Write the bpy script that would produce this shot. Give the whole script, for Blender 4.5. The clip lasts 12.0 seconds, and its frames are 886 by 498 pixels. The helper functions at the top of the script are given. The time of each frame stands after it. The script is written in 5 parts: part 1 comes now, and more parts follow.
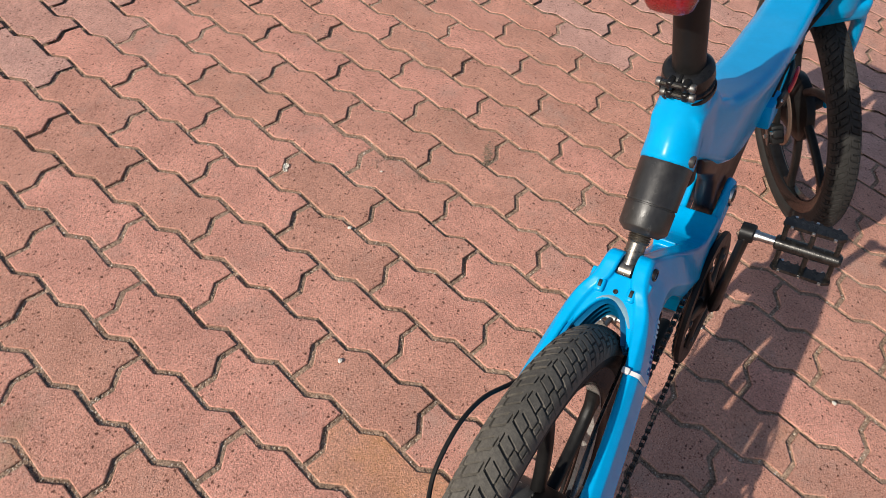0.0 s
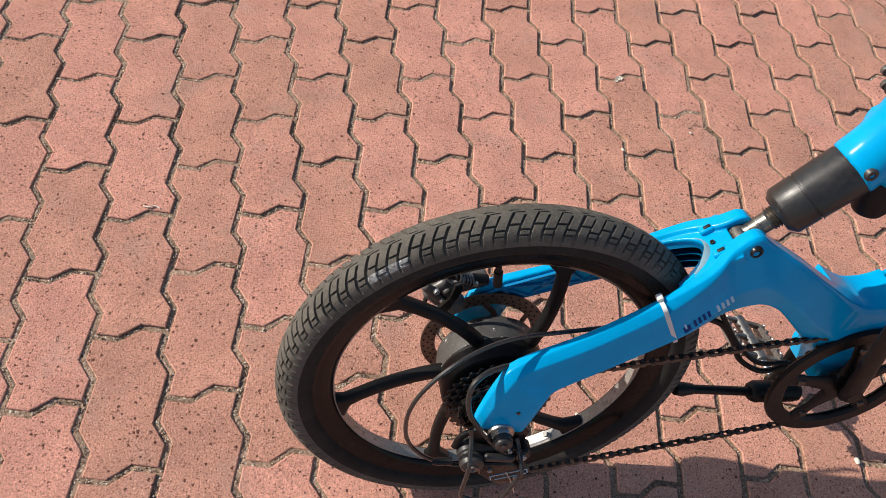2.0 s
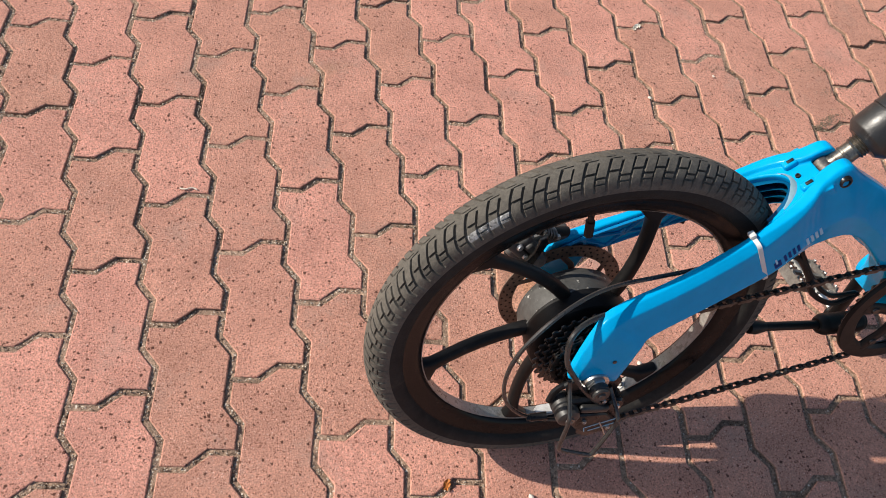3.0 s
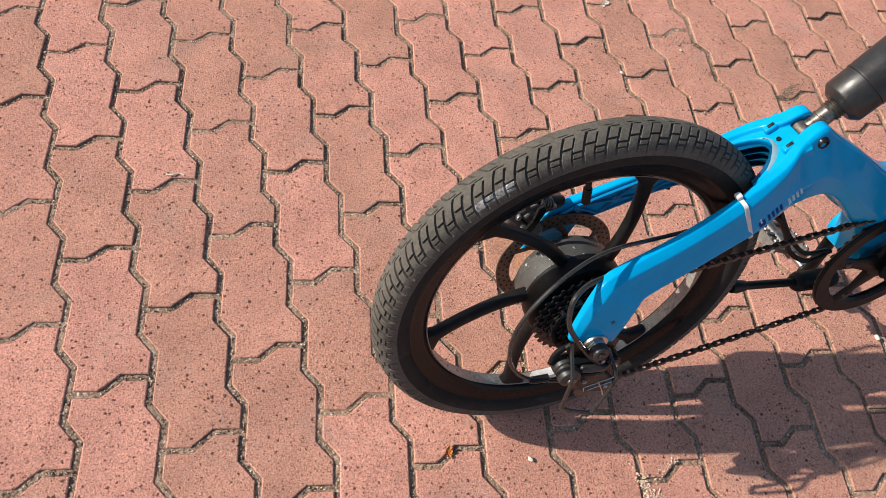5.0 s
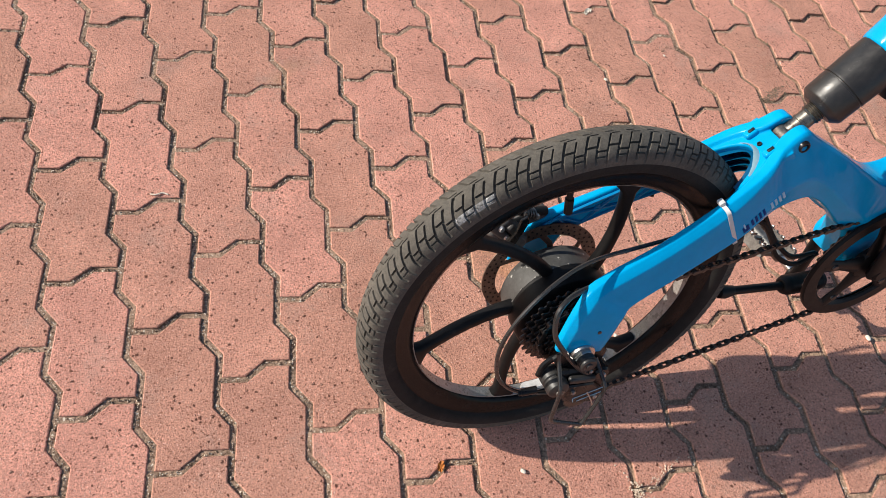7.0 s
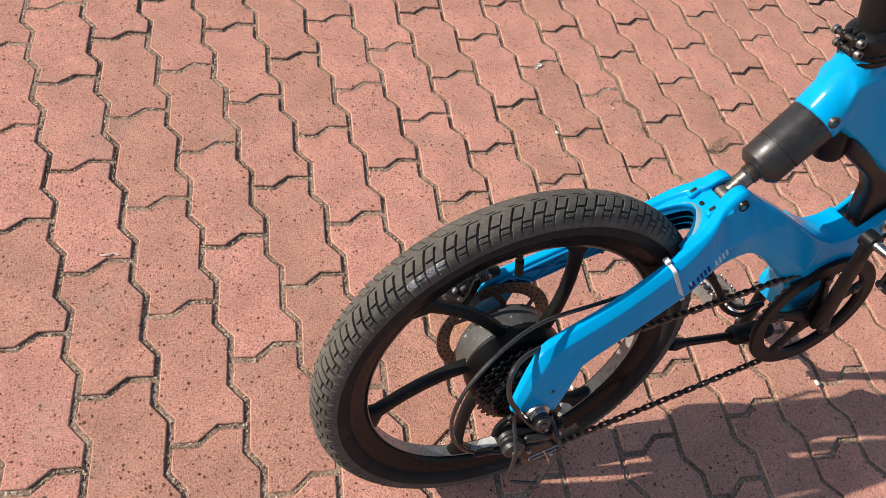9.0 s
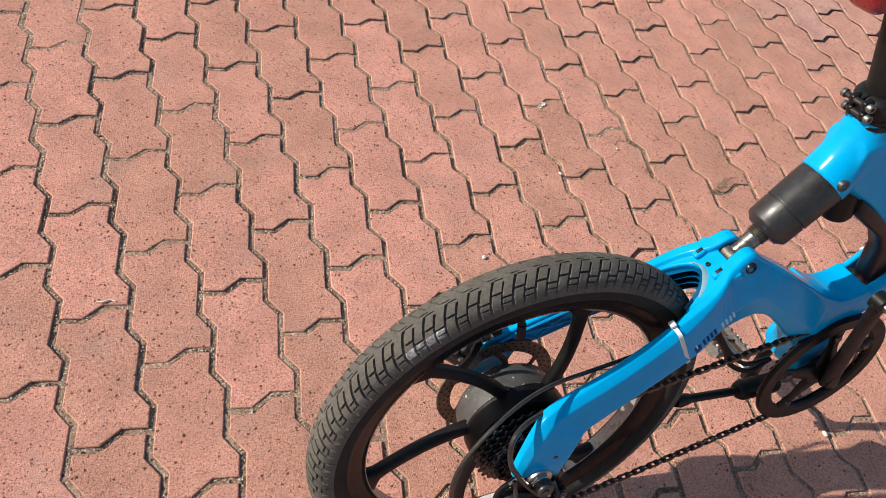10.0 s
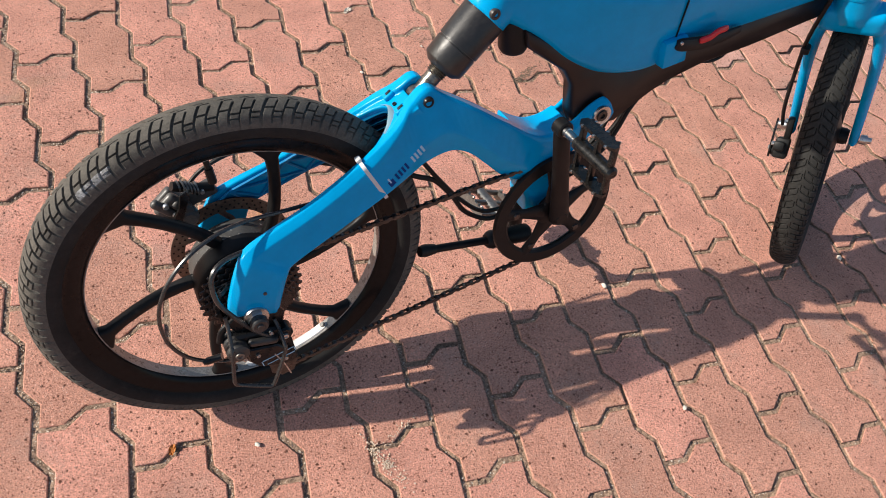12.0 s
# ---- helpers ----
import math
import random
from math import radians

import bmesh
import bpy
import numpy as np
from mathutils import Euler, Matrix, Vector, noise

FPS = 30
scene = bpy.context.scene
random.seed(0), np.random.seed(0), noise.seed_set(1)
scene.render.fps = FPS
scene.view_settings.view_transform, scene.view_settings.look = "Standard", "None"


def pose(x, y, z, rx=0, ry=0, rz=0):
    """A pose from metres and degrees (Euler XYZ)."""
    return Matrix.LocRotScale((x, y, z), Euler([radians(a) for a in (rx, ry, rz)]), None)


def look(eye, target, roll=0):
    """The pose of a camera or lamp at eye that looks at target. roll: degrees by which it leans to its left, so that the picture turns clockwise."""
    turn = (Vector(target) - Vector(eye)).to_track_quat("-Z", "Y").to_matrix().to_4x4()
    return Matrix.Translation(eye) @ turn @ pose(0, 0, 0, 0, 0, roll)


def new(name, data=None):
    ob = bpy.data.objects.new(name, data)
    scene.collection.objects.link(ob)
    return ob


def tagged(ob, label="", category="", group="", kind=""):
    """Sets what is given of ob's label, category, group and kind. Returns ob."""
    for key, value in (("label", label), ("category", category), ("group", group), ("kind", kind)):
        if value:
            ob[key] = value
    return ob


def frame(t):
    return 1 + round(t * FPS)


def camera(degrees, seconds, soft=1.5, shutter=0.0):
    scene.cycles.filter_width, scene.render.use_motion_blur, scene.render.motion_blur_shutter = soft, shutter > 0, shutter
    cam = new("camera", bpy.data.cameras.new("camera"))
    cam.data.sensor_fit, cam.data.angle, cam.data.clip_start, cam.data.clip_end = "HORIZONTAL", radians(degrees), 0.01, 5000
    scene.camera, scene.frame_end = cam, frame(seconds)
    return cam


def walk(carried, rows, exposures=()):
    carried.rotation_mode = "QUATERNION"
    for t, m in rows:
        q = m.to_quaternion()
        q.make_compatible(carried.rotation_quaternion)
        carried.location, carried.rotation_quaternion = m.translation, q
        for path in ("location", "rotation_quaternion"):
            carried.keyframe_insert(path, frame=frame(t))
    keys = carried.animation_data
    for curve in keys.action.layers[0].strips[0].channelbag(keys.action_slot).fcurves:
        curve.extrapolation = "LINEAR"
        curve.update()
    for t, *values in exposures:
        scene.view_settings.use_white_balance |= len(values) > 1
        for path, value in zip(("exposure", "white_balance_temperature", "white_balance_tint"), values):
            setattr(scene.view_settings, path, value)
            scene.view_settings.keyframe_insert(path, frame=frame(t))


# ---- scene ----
from mathutils.bvhtree import BVHTree

cam = camera(62.6, 12.0, soft=0.7, shutter=0.08)
PATH = [
    (0, (0.309, -0.755, 1.114), (1.514, -0.26, -0.404), 12.4),
    (0.5, (0.262, -0.854, 1.083), (1.234, -0.12, -0.503), 16.0),
    (1, (0.397, -0.918, 1.024), (1.04, -0.03, -0.649), 14.6),
    (1.5, (0.404, -1.026, 1.088), (0.848, 0.012, -0.563), 13.6),
    (2, (0.418, -1.123, 1.107), (0.838, -0.091, -0.554), 15.8),
    (2.5, (0.382, -1.114, 1.107), (0.807, -0.09, -0.557), 14.8),
    (3, (0.296, -1.104, 1.07), (0.776, -0.154, -0.623), 15.3),
    (3.2, (0.268, -1.119, 1.059), (0.766, -0.208, -0.65), 16.2),
    (4.8, (0.241, -1.125, 1.075), (0.825, -0.246, -0.623), 18.5),
    (5, (0.237, -1.116, 1.077), (0.818, -0.231, -0.62), 18.6),
    (5.5, (0.237, -1.114, 1.078), (0.815, -0.219, -0.615), 18.2),
    (6, (0.239, -1.112, 1.077), (0.819, -0.209, -0.611), 17.5),
    (6.5, (0.255, -1.113, 1.078), (0.843, -0.21, -0.606), 17.3),
    (8.3, (0.249, -1.106, 1.093), (0.895, -0.201, -0.569), 18.1),
    (8.5, (0.256, -1.098, 1.105), (0.924, -0.173, -0.538), 18.3),
    (9, (0.269, -1.097, 1.1), (0.98, -0.142, -0.507), 18.8),
    (9.5, (0.271, -1.066, 1.109), (0.983, -0.087, -0.483), 19.1),
    (10, (0.287, -1.049, 1.116), (1.0, -0.052, -0.465), 18.3),
    (10.5, (0.295, -1.069, 1.109), (1.017, -0.117, -0.495), 18.7),
    (11, (0.301, -1.103, 1.101), (1.042, -0.262, -0.556), 20.6),
    (11.5, (0.38, -1.173, 1.115), (1.185, -0.377, -0.533), 19.8),
    (12, (0.519, -1.324, 1.142), (1.307, -0.451, -0.475), 18.1),
]
walk(cam, [(t, look(eye, target, roll)) for t, eye, target, roll in PATH],
     exposures=[(0, 0.09), (0.6, 0.14), (1.0, 0.20), (1.5, 0.20), (2.5, 0.28), (5.0, 0.30), (9.0, 0.30), (11.0, 0.30), (12.0, 0.36)])

# ---- world, sun, exposure ----
SUN_ELEV, SUN_AZ = radians(30.7), math.atan2(-1.0, 0.437)
world = bpy.data.worlds.new("sky")
scene.world = world
world.use_nodes = True
_n = world.node_tree.nodes
_sky = _n.new("ShaderNodeTexSky")
_sky.sky_type = "NISHITA"
_sky.sun_disc = False
_sky.sun_elevation = SUN_ELEV
_sky.sun_rotation = SUN_AZ % (2 * math.pi)
world.node_tree.links.new(_sky.outputs[0], _n["Background"].inputs[0])
_n["Background"].inputs[1].default_value = 0.103
sun_data = bpy.data.lights.new("sun", "SUN")
sun_data.energy, sun_data.angle, sun_data.color = 4.6, radians(0.55), (1.0, 0.925, 0.82)
sun = new("sun", sun_data)
_d = Vector((math.sin(SUN_AZ) * math.cos(SUN_ELEV), math.cos(SUN_AZ) * math.cos(SUN_ELEV), math.sin(SUN_ELEV)))
sun.matrix_world = look(_d * 20, (0, 0, 0))


# ---- materials ----
def material(name, colour, rough=0.5, metal=0.0, grain=(0.0, 60.0), stain=(0.0, 8.0), bump=(0.0, 300.0), coat=0.0, spread=0.0, dirt=None, speck=None, gloss=0.5, pits=0.0, ochre=None, flat=False):
    """Colour with fine grain, broad stains, relief, per-object spread, dusty patches (colour, amount, scale) and specks (colour, amount, scale)."""
    m = bpy.data.materials.new(name)
    m.use_nodes = True
    t, link = m.node_tree, m.node_tree.links.new
    b = t.nodes["Principled BSDF"]
    b.inputs["Roughness"].default_value = rough
    b.inputs["Metallic"].default_value = metal
    b.inputs["Coat Weight"].default_value = coat
    b.inputs["Specular IOR Level"].default_value = gloss
    b.inputs["Coat Roughness"].default_value = 0.06
    co = t.nodes.new("ShaderNodeTexCoord").outputs["Object"]
    geo = t.nodes.new("ShaderNodeNewGeometry").outputs["Position"]
    rgb = t.nodes.new("ShaderNodeRGB")
    rgb.outputs[0].default_value = (*colour, 1)
    out = rgb.outputs[0]

    def tex(scale, detail=4.0, rough_=0.6, where=geo):
        n = t.nodes.new("ShaderNodeTexNoise")
        n.inputs["Scale"].default_value, n.inputs["Detail"].default_value, n.inputs["Roughness"].default_value = scale, detail, rough_
        link(where, n.inputs["Vector"])
        return n.outputs["Fac"]

    def ramp(v, lo, hi, a=0.0, z=1.0):
        n = t.nodes.new("ShaderNodeMapRange")
        n.inputs[1].default_value, n.inputs[2].default_value, n.inputs[3].default_value, n.inputs[4].default_value = lo, hi, a, z
        link(v, n.inputs[0])
        return n.outputs[0]

    def scaled(colour_out, factor):
        n = t.nodes.new("ShaderNodeMix")
        n.data_type, n.blend_type = "RGBA", "MULTIPLY"
        n.inputs[0].default_value = 1.0
        link(colour_out, n.inputs[6]), link(factor, n.inputs[7])
        return n.outputs[2]

    def mixed(colour_out, other, factor):
        n = t.nodes.new("ShaderNodeMix")
        n.data_type = "RGBA"
        link(factor, n.inputs[0]), link(colour_out, n.inputs[6])
        n.inputs[7].default_value = (*other, 1)
        return n.outputs[2]

    if spread:
        r = t.nodes.new("ShaderNodeObjectInfo").outputs["Random"]
        h = t.nodes.new("ShaderNodeHueSaturation")
        link(out, h.inputs["Color"])
        link(ramp(r, 0, 1, 0.5 - 0.003, 0.5 + 0.004), h.inputs["Hue"])
        link(ramp(r, 0, 1, 1.0 + spread, 1.0 - spread), h.inputs["Value"])
        isl = t.nodes.new("ShaderNodeNewGeometry").outputs["Random Per Island"]
        link(ramp(isl, 0, 1, 1.0 - spread, 1.0 + spread), h.inputs["Saturation"])
        out = h.outputs[0]
    if stain[0]:
        out = scaled(out, ramp(tex(stain[1], 5), 0.3, 0.7, 1 - stain[0], 1 + stain[0]))
    if grain[0]:
        out = scaled(out, ramp(tex(grain[1], 4, 0.8), 0.34, 0.66, 1 - grain[0], 1 + grain[0]))
    if dirt:
        out = mixed(out, dirt[0], ramp(tex(dirt[2], 7, 0.7), 0.62 - 0.2 * dirt[1], 0.82, 0, 0.85))
    if ochre:
        out = mixed(out, ochre[0], ramp(tex(ochre[1], 3, 0.5), 0.70, 0.80, 0, 0.45))
    holes = None
    if speck:
        for k, (c, amount, s) in enumerate(speck):
            wob = t.nodes.new("ShaderNodeTexNoise")
            wob.inputs["Scale"].default_value, wob.inputs["Detail"].default_value = s * 2.2, 2.0
            link(geo, wob.inputs["Vector"])
            push = t.nodes.new("ShaderNodeVectorMath")
            push.operation = "MULTIPLY_ADD"
            link(wob.outputs["Color"], push.inputs[0])
            push.inputs[1].default_value = (1.1 / s,) * 3
            link(geo, push.inputs[2])
            v = t.nodes.new("ShaderNodeTexVoronoi")
            v.voronoi_dimensions = "2D" if flat else "3D"
            v.inputs["Scale"].default_value, v.inputs["Randomness"].default_value = s, 1.0
            link(push.outputs[0], v.inputs["Vector"])
            few = t.nodes.new("ShaderNodeSeparateColor")
            link(v.outputs["Color"], few.inputs[0])
            sq = t.nodes.new("ShaderNodeMath")
            sq.operation = "POWER"
            link(few.outputs[2 - k % 2], sq.inputs[0])
            sq.inputs[1].default_value = 2.5
            size = ramp(sq.outputs[0], 0, 1, 0.10, 0.42)
            near = t.nodes.new("ShaderNodeMath")
            near.operation = "LESS_THAN"
            link(v.outputs["Distance"], near.inputs[0]), link(size, near.inputs[1])
            pick = ramp(few.outputs[k % 2], amount, amount + 0.02, 0.9, 0)
            p = t.nodes.new("ShaderNodeMath")
            p.operation = "MULTIPLY"
            link(near.outputs[0], p.inputs[0]), link(pick, p.inputs[1])
            out = mixed(out, c, p.outputs[0])
            holes = holes or p.outputs[0]
    link(out, b.inputs["Base Color"])
    if bump[0]:
        n = t.nodes.new("ShaderNodeBump")
        n.inputs["Strength"].default_value, n.inputs["Distance"].default_value = bump[0], 0.002
        height = tex(bump[1], 5, 0.7)
        if pits and holes:
            sunk = t.nodes.new("ShaderNodeMath")
            sunk.operation = "MULTIPLY_ADD"
            link(holes, sunk.inputs[0])
            sunk.inputs[1].default_value = -pits
            link(height, sunk.inputs[2])
            height = sunk.outputs[0]
        link(height, n.inputs["Height"])
        link(n.outputs[0], b.inputs["Normal"])
    if rough > 0.15:
        link(ramp(tex(grain[1] * 0.5, 4), 0.3, 0.7, rough - 0.07, min(1, rough + 0.07)), b.inputs["Roughness"])
    return m


RED_PAVER = material("red_concrete", (0.600, 0.316, 0.245), 0.92, grain=(0.36, 300), stain=(0.16, 10), bump=(1.0, 330), spread=0.10, gloss=0.16, pits=0.9,
                     dirt=((0.40, 0.28, 0.225), 0.38, 6.5), speck=(((0.085, 0.034, 0.024), 0.13, 165), ((0.82, 0.59, 0.49), 0.40, 250), ((0.25, 0.105, 0.072), 0.55, 290)), ochre=((0.46, 0.27, 0.12), 3.1), flat=True)
OCHRE_PAVER = material("ochre_stained_concrete", (0.57, 0.285, 0.190), 0.92, grain=(0.50, 300), stain=(0.16, 9), bump=(1.0, 330), gloss=0.3, pits=0.7,
                       dirt=((0.60, 0.28, 0.10), 0.7, 7), speck=(((0.13, 0.05, 0.034), 0.6, 150), ((0.90, 0.71, 0.60), 0.46, 210)))
BROWN_SIDE = material("darker_brown_concrete", (0.33, 0.205, 0.145), 0.95, grain=(0.5, 260), stain=(0.3, 20), bump=(0.8, 300), gloss=0.2)
SAND = material("joint_sand", (0.36, 0.245, 0.172), 0.95, dirt=((0.15, 0.118, 0.078), 0.3, 9), grain=(0.6, 230), stain=(0.30, 14), bump=(1.0, 300), gloss=0.2, pits=0.5,
                speck=(((0.82, 0.73, 0.60), 0.55, 240), ((0.05, 0.032, 0.02), 0.62, 230)))
BLUE = material("blue_lacquer", (0.0, 0.325, 0.65), 0.20, grain=(0.03, 40), stain=(0.06, 10), gloss=0.14)
BLUE_CAST = material("blue_casting", (0.0, 0.22, 0.49), 0.4, grain=(0.05, 60), stain=(0.06, 14), bump=(0.1, 200), gloss=0.25)
# blue casting made paler: caught sunlight is put into the colour
SUNLIT_BLUE = material("sunlit_blue_casting", (0.24, 0.38, 0.43), 0.5, grain=(0.08, 60), stain=(0.1, 14), gloss=0.3)
# darkened copy of the blue casting, shade under the bridge painted in
RIB_SHADED = material("shaded_blue_casting", (0.0, 0.090, 0.20), 0.4, grain=(0.1, 60), stain=(0.1, 14), gloss=0.3)
RUBBER = material("tyre_rubber", (0.020, 0.0188, 0.0175), 0.8, gloss=0.25, grain=(0.25, 160), stain=(0.3, 14), bump=(0.3, 500), dirt=((0.075, 0.065, 0.053), 0.2, 16))
RUBBER_DARK = material("dark_tread", (0.029, 0.028, 0.026), 0.85, grain=(0.3, 260), stain=(0.4, 18), bump=(0.4, 600), gloss=0.25, dirt=((0.07, 0.06, 0.05), 0.15, 25))
RUBBER_TREAD = material("dusty_tread", (0.090, 0.080, 0.066), 0.88, grain=(0.3, 260), stain=(0.3, 18), bump=(0.4, 600), dirt=((0.115, 0.10, 0.08), 0.25, 25))
BLACK_CAST = material("black_cast_alloy", (0.009, 0.0085, 0.0085), 0.42, gloss=0.19, grain=(0.2, 120), stain=(0.25, 15), bump=(0.08, 300), dirt=((0.035, 0.03, 0.025), 0.0, 30))
BLACK_MATT = material("black_plastic", (0.009, 0.009, 0.009), 0.5, gloss=0.26, grain=(0.2, 90), stain=(0.2, 20), bump=(0.12, 260))
CABLE_GREY = material("satin_black_cable", (0.022, 0.022, 0.022), 0.28, gloss=0.6, grain=(0.2, 120), stain=(0.2, 40))
GEAR_BLACK = material("glossy_black_resin", (0.0085, 0.0085, 0.009), 0.30, gloss=0.28, grain=(0.2, 120), stain=(0.25, 30), bump=(0.06, 300), dirt=((0.04, 0.037, 0.034), 0.05, 60))
GEAR_GREY = material("dark_grey_resin", (0.030, 0.029, 0.028), 0.42, gloss=0.5, grain=(0.2, 160), stain=(0.25, 40), bump=(0.1, 300))
CALIPER_GREY = material("sandblasted_dark_alloy", (0.075, 0.072, 0.068), 0.42, gloss=0.5, grain=(0.25, 180), stain=(0.3, 40), bump=(0.1, 320))
BRIGHT_STEEL = material("bright_steel", (0.72, 0.71, 0.69), 0.32, 0.75, grain=(0.15, 200))
SHOCK_BLACK = material("turned_black_alloy", (0.019, 0.018, 0.0175), 0.38, gloss=0.5, grain=(0.25, 160), stain=(0.3, 30), bump=(0.12, 280), dirt=((0.16, 0.15, 0.14), 0.02, 70))
HUB_GREY = material("dark_grey_motor_case", (0.060, 0.059, 0.056), 0.5, grain=(0.2, 200), stain=(0.25, 25), bump=(0.15, 350), dirt=((0.12, 0.11, 0.095), 0.2, 30), speck=(((0.42, 0.41, 0.38), 0.30, 190),))
STEEL = material("brushed_steel", (0.52, 0.51, 0.49), 0.3, 1.0, grain=(0.2, 150), stain=(0.15, 30))
SHOCK_STEEL = material("stained_chrome", (0.19, 0.172, 0.148), 0.32, 0.85, grain=(0.35, 250), stain=(0.3, 60))
DARK_STEEL = material("oily_dark_steel", (0.075, 0.072, 0.068), 0.32, 0.85, grain=(0.35, 250), stain=(0.3, 60))
COG_STEEL = material("black_oiled_steel", (0.045, 0.043, 0.042), 0.30, 0.7, grain=(0.4, 300), stain=(0.4, 90))
ROTOR_STEEL = material("rusty_brake_steel", (0.21, 0.145, 0.11), 0.5, 0.65, grain=(0.3, 260), stain=(0.3, 40))
RIM_BLACK = material("glossy_black_rim", (0.008, 0.0075, 0.0075), 0.2, grain=(0.2, 120), stain=(0.25, 15), bump=(0.03, 300), gloss=0.15)
PEDAL_METAL = material("worn_pedal_metal", (0.040, 0.038, 0.036), 0.26, 0.75, grain=(0.35, 120), stain=(0.3, 40), bump=(0.1, 300))
GREY_STEEL = material("dull_grey_steel", (0.19, 0.185, 0.175), 0.46, 0.9, grain=(0.25, 200), stain=(0.25, 60))
SCUFF = material("pale_scuffed_rubber", (0.085, 0.082, 0.078), 0.8, grain=(0.5, 260), stain=(0.5, 90), bump=(0.4, 500), dirt=((0.75, 0.75, 0.73), 1.1, 130), speck=(((0.7, 0.7, 0.68), 0.5, 400),))
KEEL = material("black_brown_gloss", (0.014, 0.0085, 0.007), 0.42, grain=(0.15, 60), stain=(0.2, 12), gloss=0.4)
PALE_STRIP = material("scuffed_white_plastic", (0.62, 0.60, 0.57), 0.4, grain=(0.15, 150), stain=(0.25, 40), dirt=((0.25, 0.22, 0.19), 0.2, 40))
WHITE_NYLON = material("white_nylon", (0.60, 0.61, 0.60), 0.45, grain=(0.05, 80))
RED_LENS = material("red_reflector", (0.22, 0.005, 0.008), 0.28, grain=(0.2, 300), bump=(0.5, 220), coat=0.6)
RED_PLASTIC = material("red_plastic", (0.62, 0.012, 0.02), 0.35, grain=(0.05, 80))
DARK_INK = material("dark_blue_print", (0.004, 0.045, 0.19), 0.6, gloss=0.1, grain=(0.05, 80))
PALE_INK = material("pale_print", (0.42, 0.62, 0.74), 0.6, gloss=0.1, grain=(0.05, 80))
PETAL = material("dry_white_petal", (0.70, 0.64, 0.54), 0.8, grain=(0.15, 200))
LEAF_ORANGE = material("dry_orange_leaf", (0.40, 0.13, 0.02), 0.7, grain=(0.3, 300))
STRAW = material("dry_straw", (0.74, 0.65, 0.52), 0.8, grain=(0.2, 300))
CRUMB = material("loose_gravel", (0.66, 0.53, 0.41), 0.95, grain=(0.4, 300))
MOSS = material("dark_joint_soil", (0.24, 0.18, 0.125), 0.95, grain=(0.5, 300), bump=(0.8, 400), spread=0.15)


# ---- mesh helpers ----
SET_BACK = pose(-0.006, 0, 0.002)   # the frame sits a little behind the wheel's drawing centre

def part(name, bm, mat, parent, label="", smooth=True, angle=35):
    me = bpy.data.meshes.new(name)
    bmesh.ops.recalc_face_normals(bm, faces=bm.faces)
    bm.to_mesh(me)
    bm.free()
    me.materials.append(mat)
    if smooth:
        me.shade_smooth()
        me.set_sharp_from_angle(angle=radians(angle))
    ob = new(name, me)
    if parent:
        ob.parent = parent
        if parent.name == "electric_bicycle":
            ob.matrix_basis = SET_BACK
    return tagged(ob, label)


def cast(ob, voxel, rounds):
    """Melts overlapping pieces of a mesh into one smooth casting."""
    m = ob.modifiers.new("cast", "REMESH")
    m.mode, m.voxel_size, m.use_smooth_shade = "VOXEL", voxel, True
    s = ob.modifiers.new("soften", "SMOOTH")
    s.factor, s.iterations = 0.5, rounds
    return ob


def share(name, me, parent, m, label=""):
    ob = new(name, me)
    ob.parent, ob.matrix_basis = parent, m
    return tagged(ob, label)


def loft(bm, loops, closed=False, caps=True):
    rings = [[bm.verts.new(c) for c in lp] for lp in loops]
    n = len(rings[0])
    for a, b in zip(rings, rings[1:] + (rings[:1] if closed else [])):
        for i in range(n):
            bm.faces.new((a[i], a[(i + 1) % n], b[(i + 1) % n], b[i]))
    if caps and not closed:
        bm.faces.new(rings[0][::-1]), bm.faces.new(rings[-1])


def smooth_line(pts, per=6):
    """Catmull-Rom points through pts."""
    p = [Vector(q) for q in pts]
    p = [2 * p[0] - p[1], *p, 2 * p[-1] - p[-2]]
    out = []
    for i in range(1, len(p) - 2):
        for k in range(per):
            t = k / per
            out.append(0.5 * (2 * p[i] + (p[i + 1] - p[i - 1]) * t + (2 * p[i - 1] - 5 * p[i] + 4 * p[i + 1] - p[i + 2]) * t * t
                              + (3 * p[i] - 3 * p[i + 1] + p[i + 2] - p[i - 1]) * t ** 3))
    return out + [p[-2]]


def sweep(bm, pts, radius, seg=10, closed=False, flat=1.0, up=(0, 1, 0)):
    """A tube along pts; radius a number or one for each point."""
    pts = [Vector(q) for q in pts]
    loops, n = [], len(pts)
    for i, q in enumerate(pts):
        a = pts[i - 1] if i or closed else q
        b = pts[(i + 1) % n] if i < n - 1 or closed else q
        d = (b - a).normalized()
        s = d.cross(Vector(up))
        s = s.normalized() if s.length > 1e-4 else d.orthogonal().normalized()
        u = s.cross(d)
        r = radius[i] if isinstance(radius, (list, tuple)) else radius
        loops.append([q + r * (math.cos(w) * s + flat * math.sin(w) * u) for w in (2 * math.pi * k / seg for k in range(seg))])
    loft(bm, loops, closed)


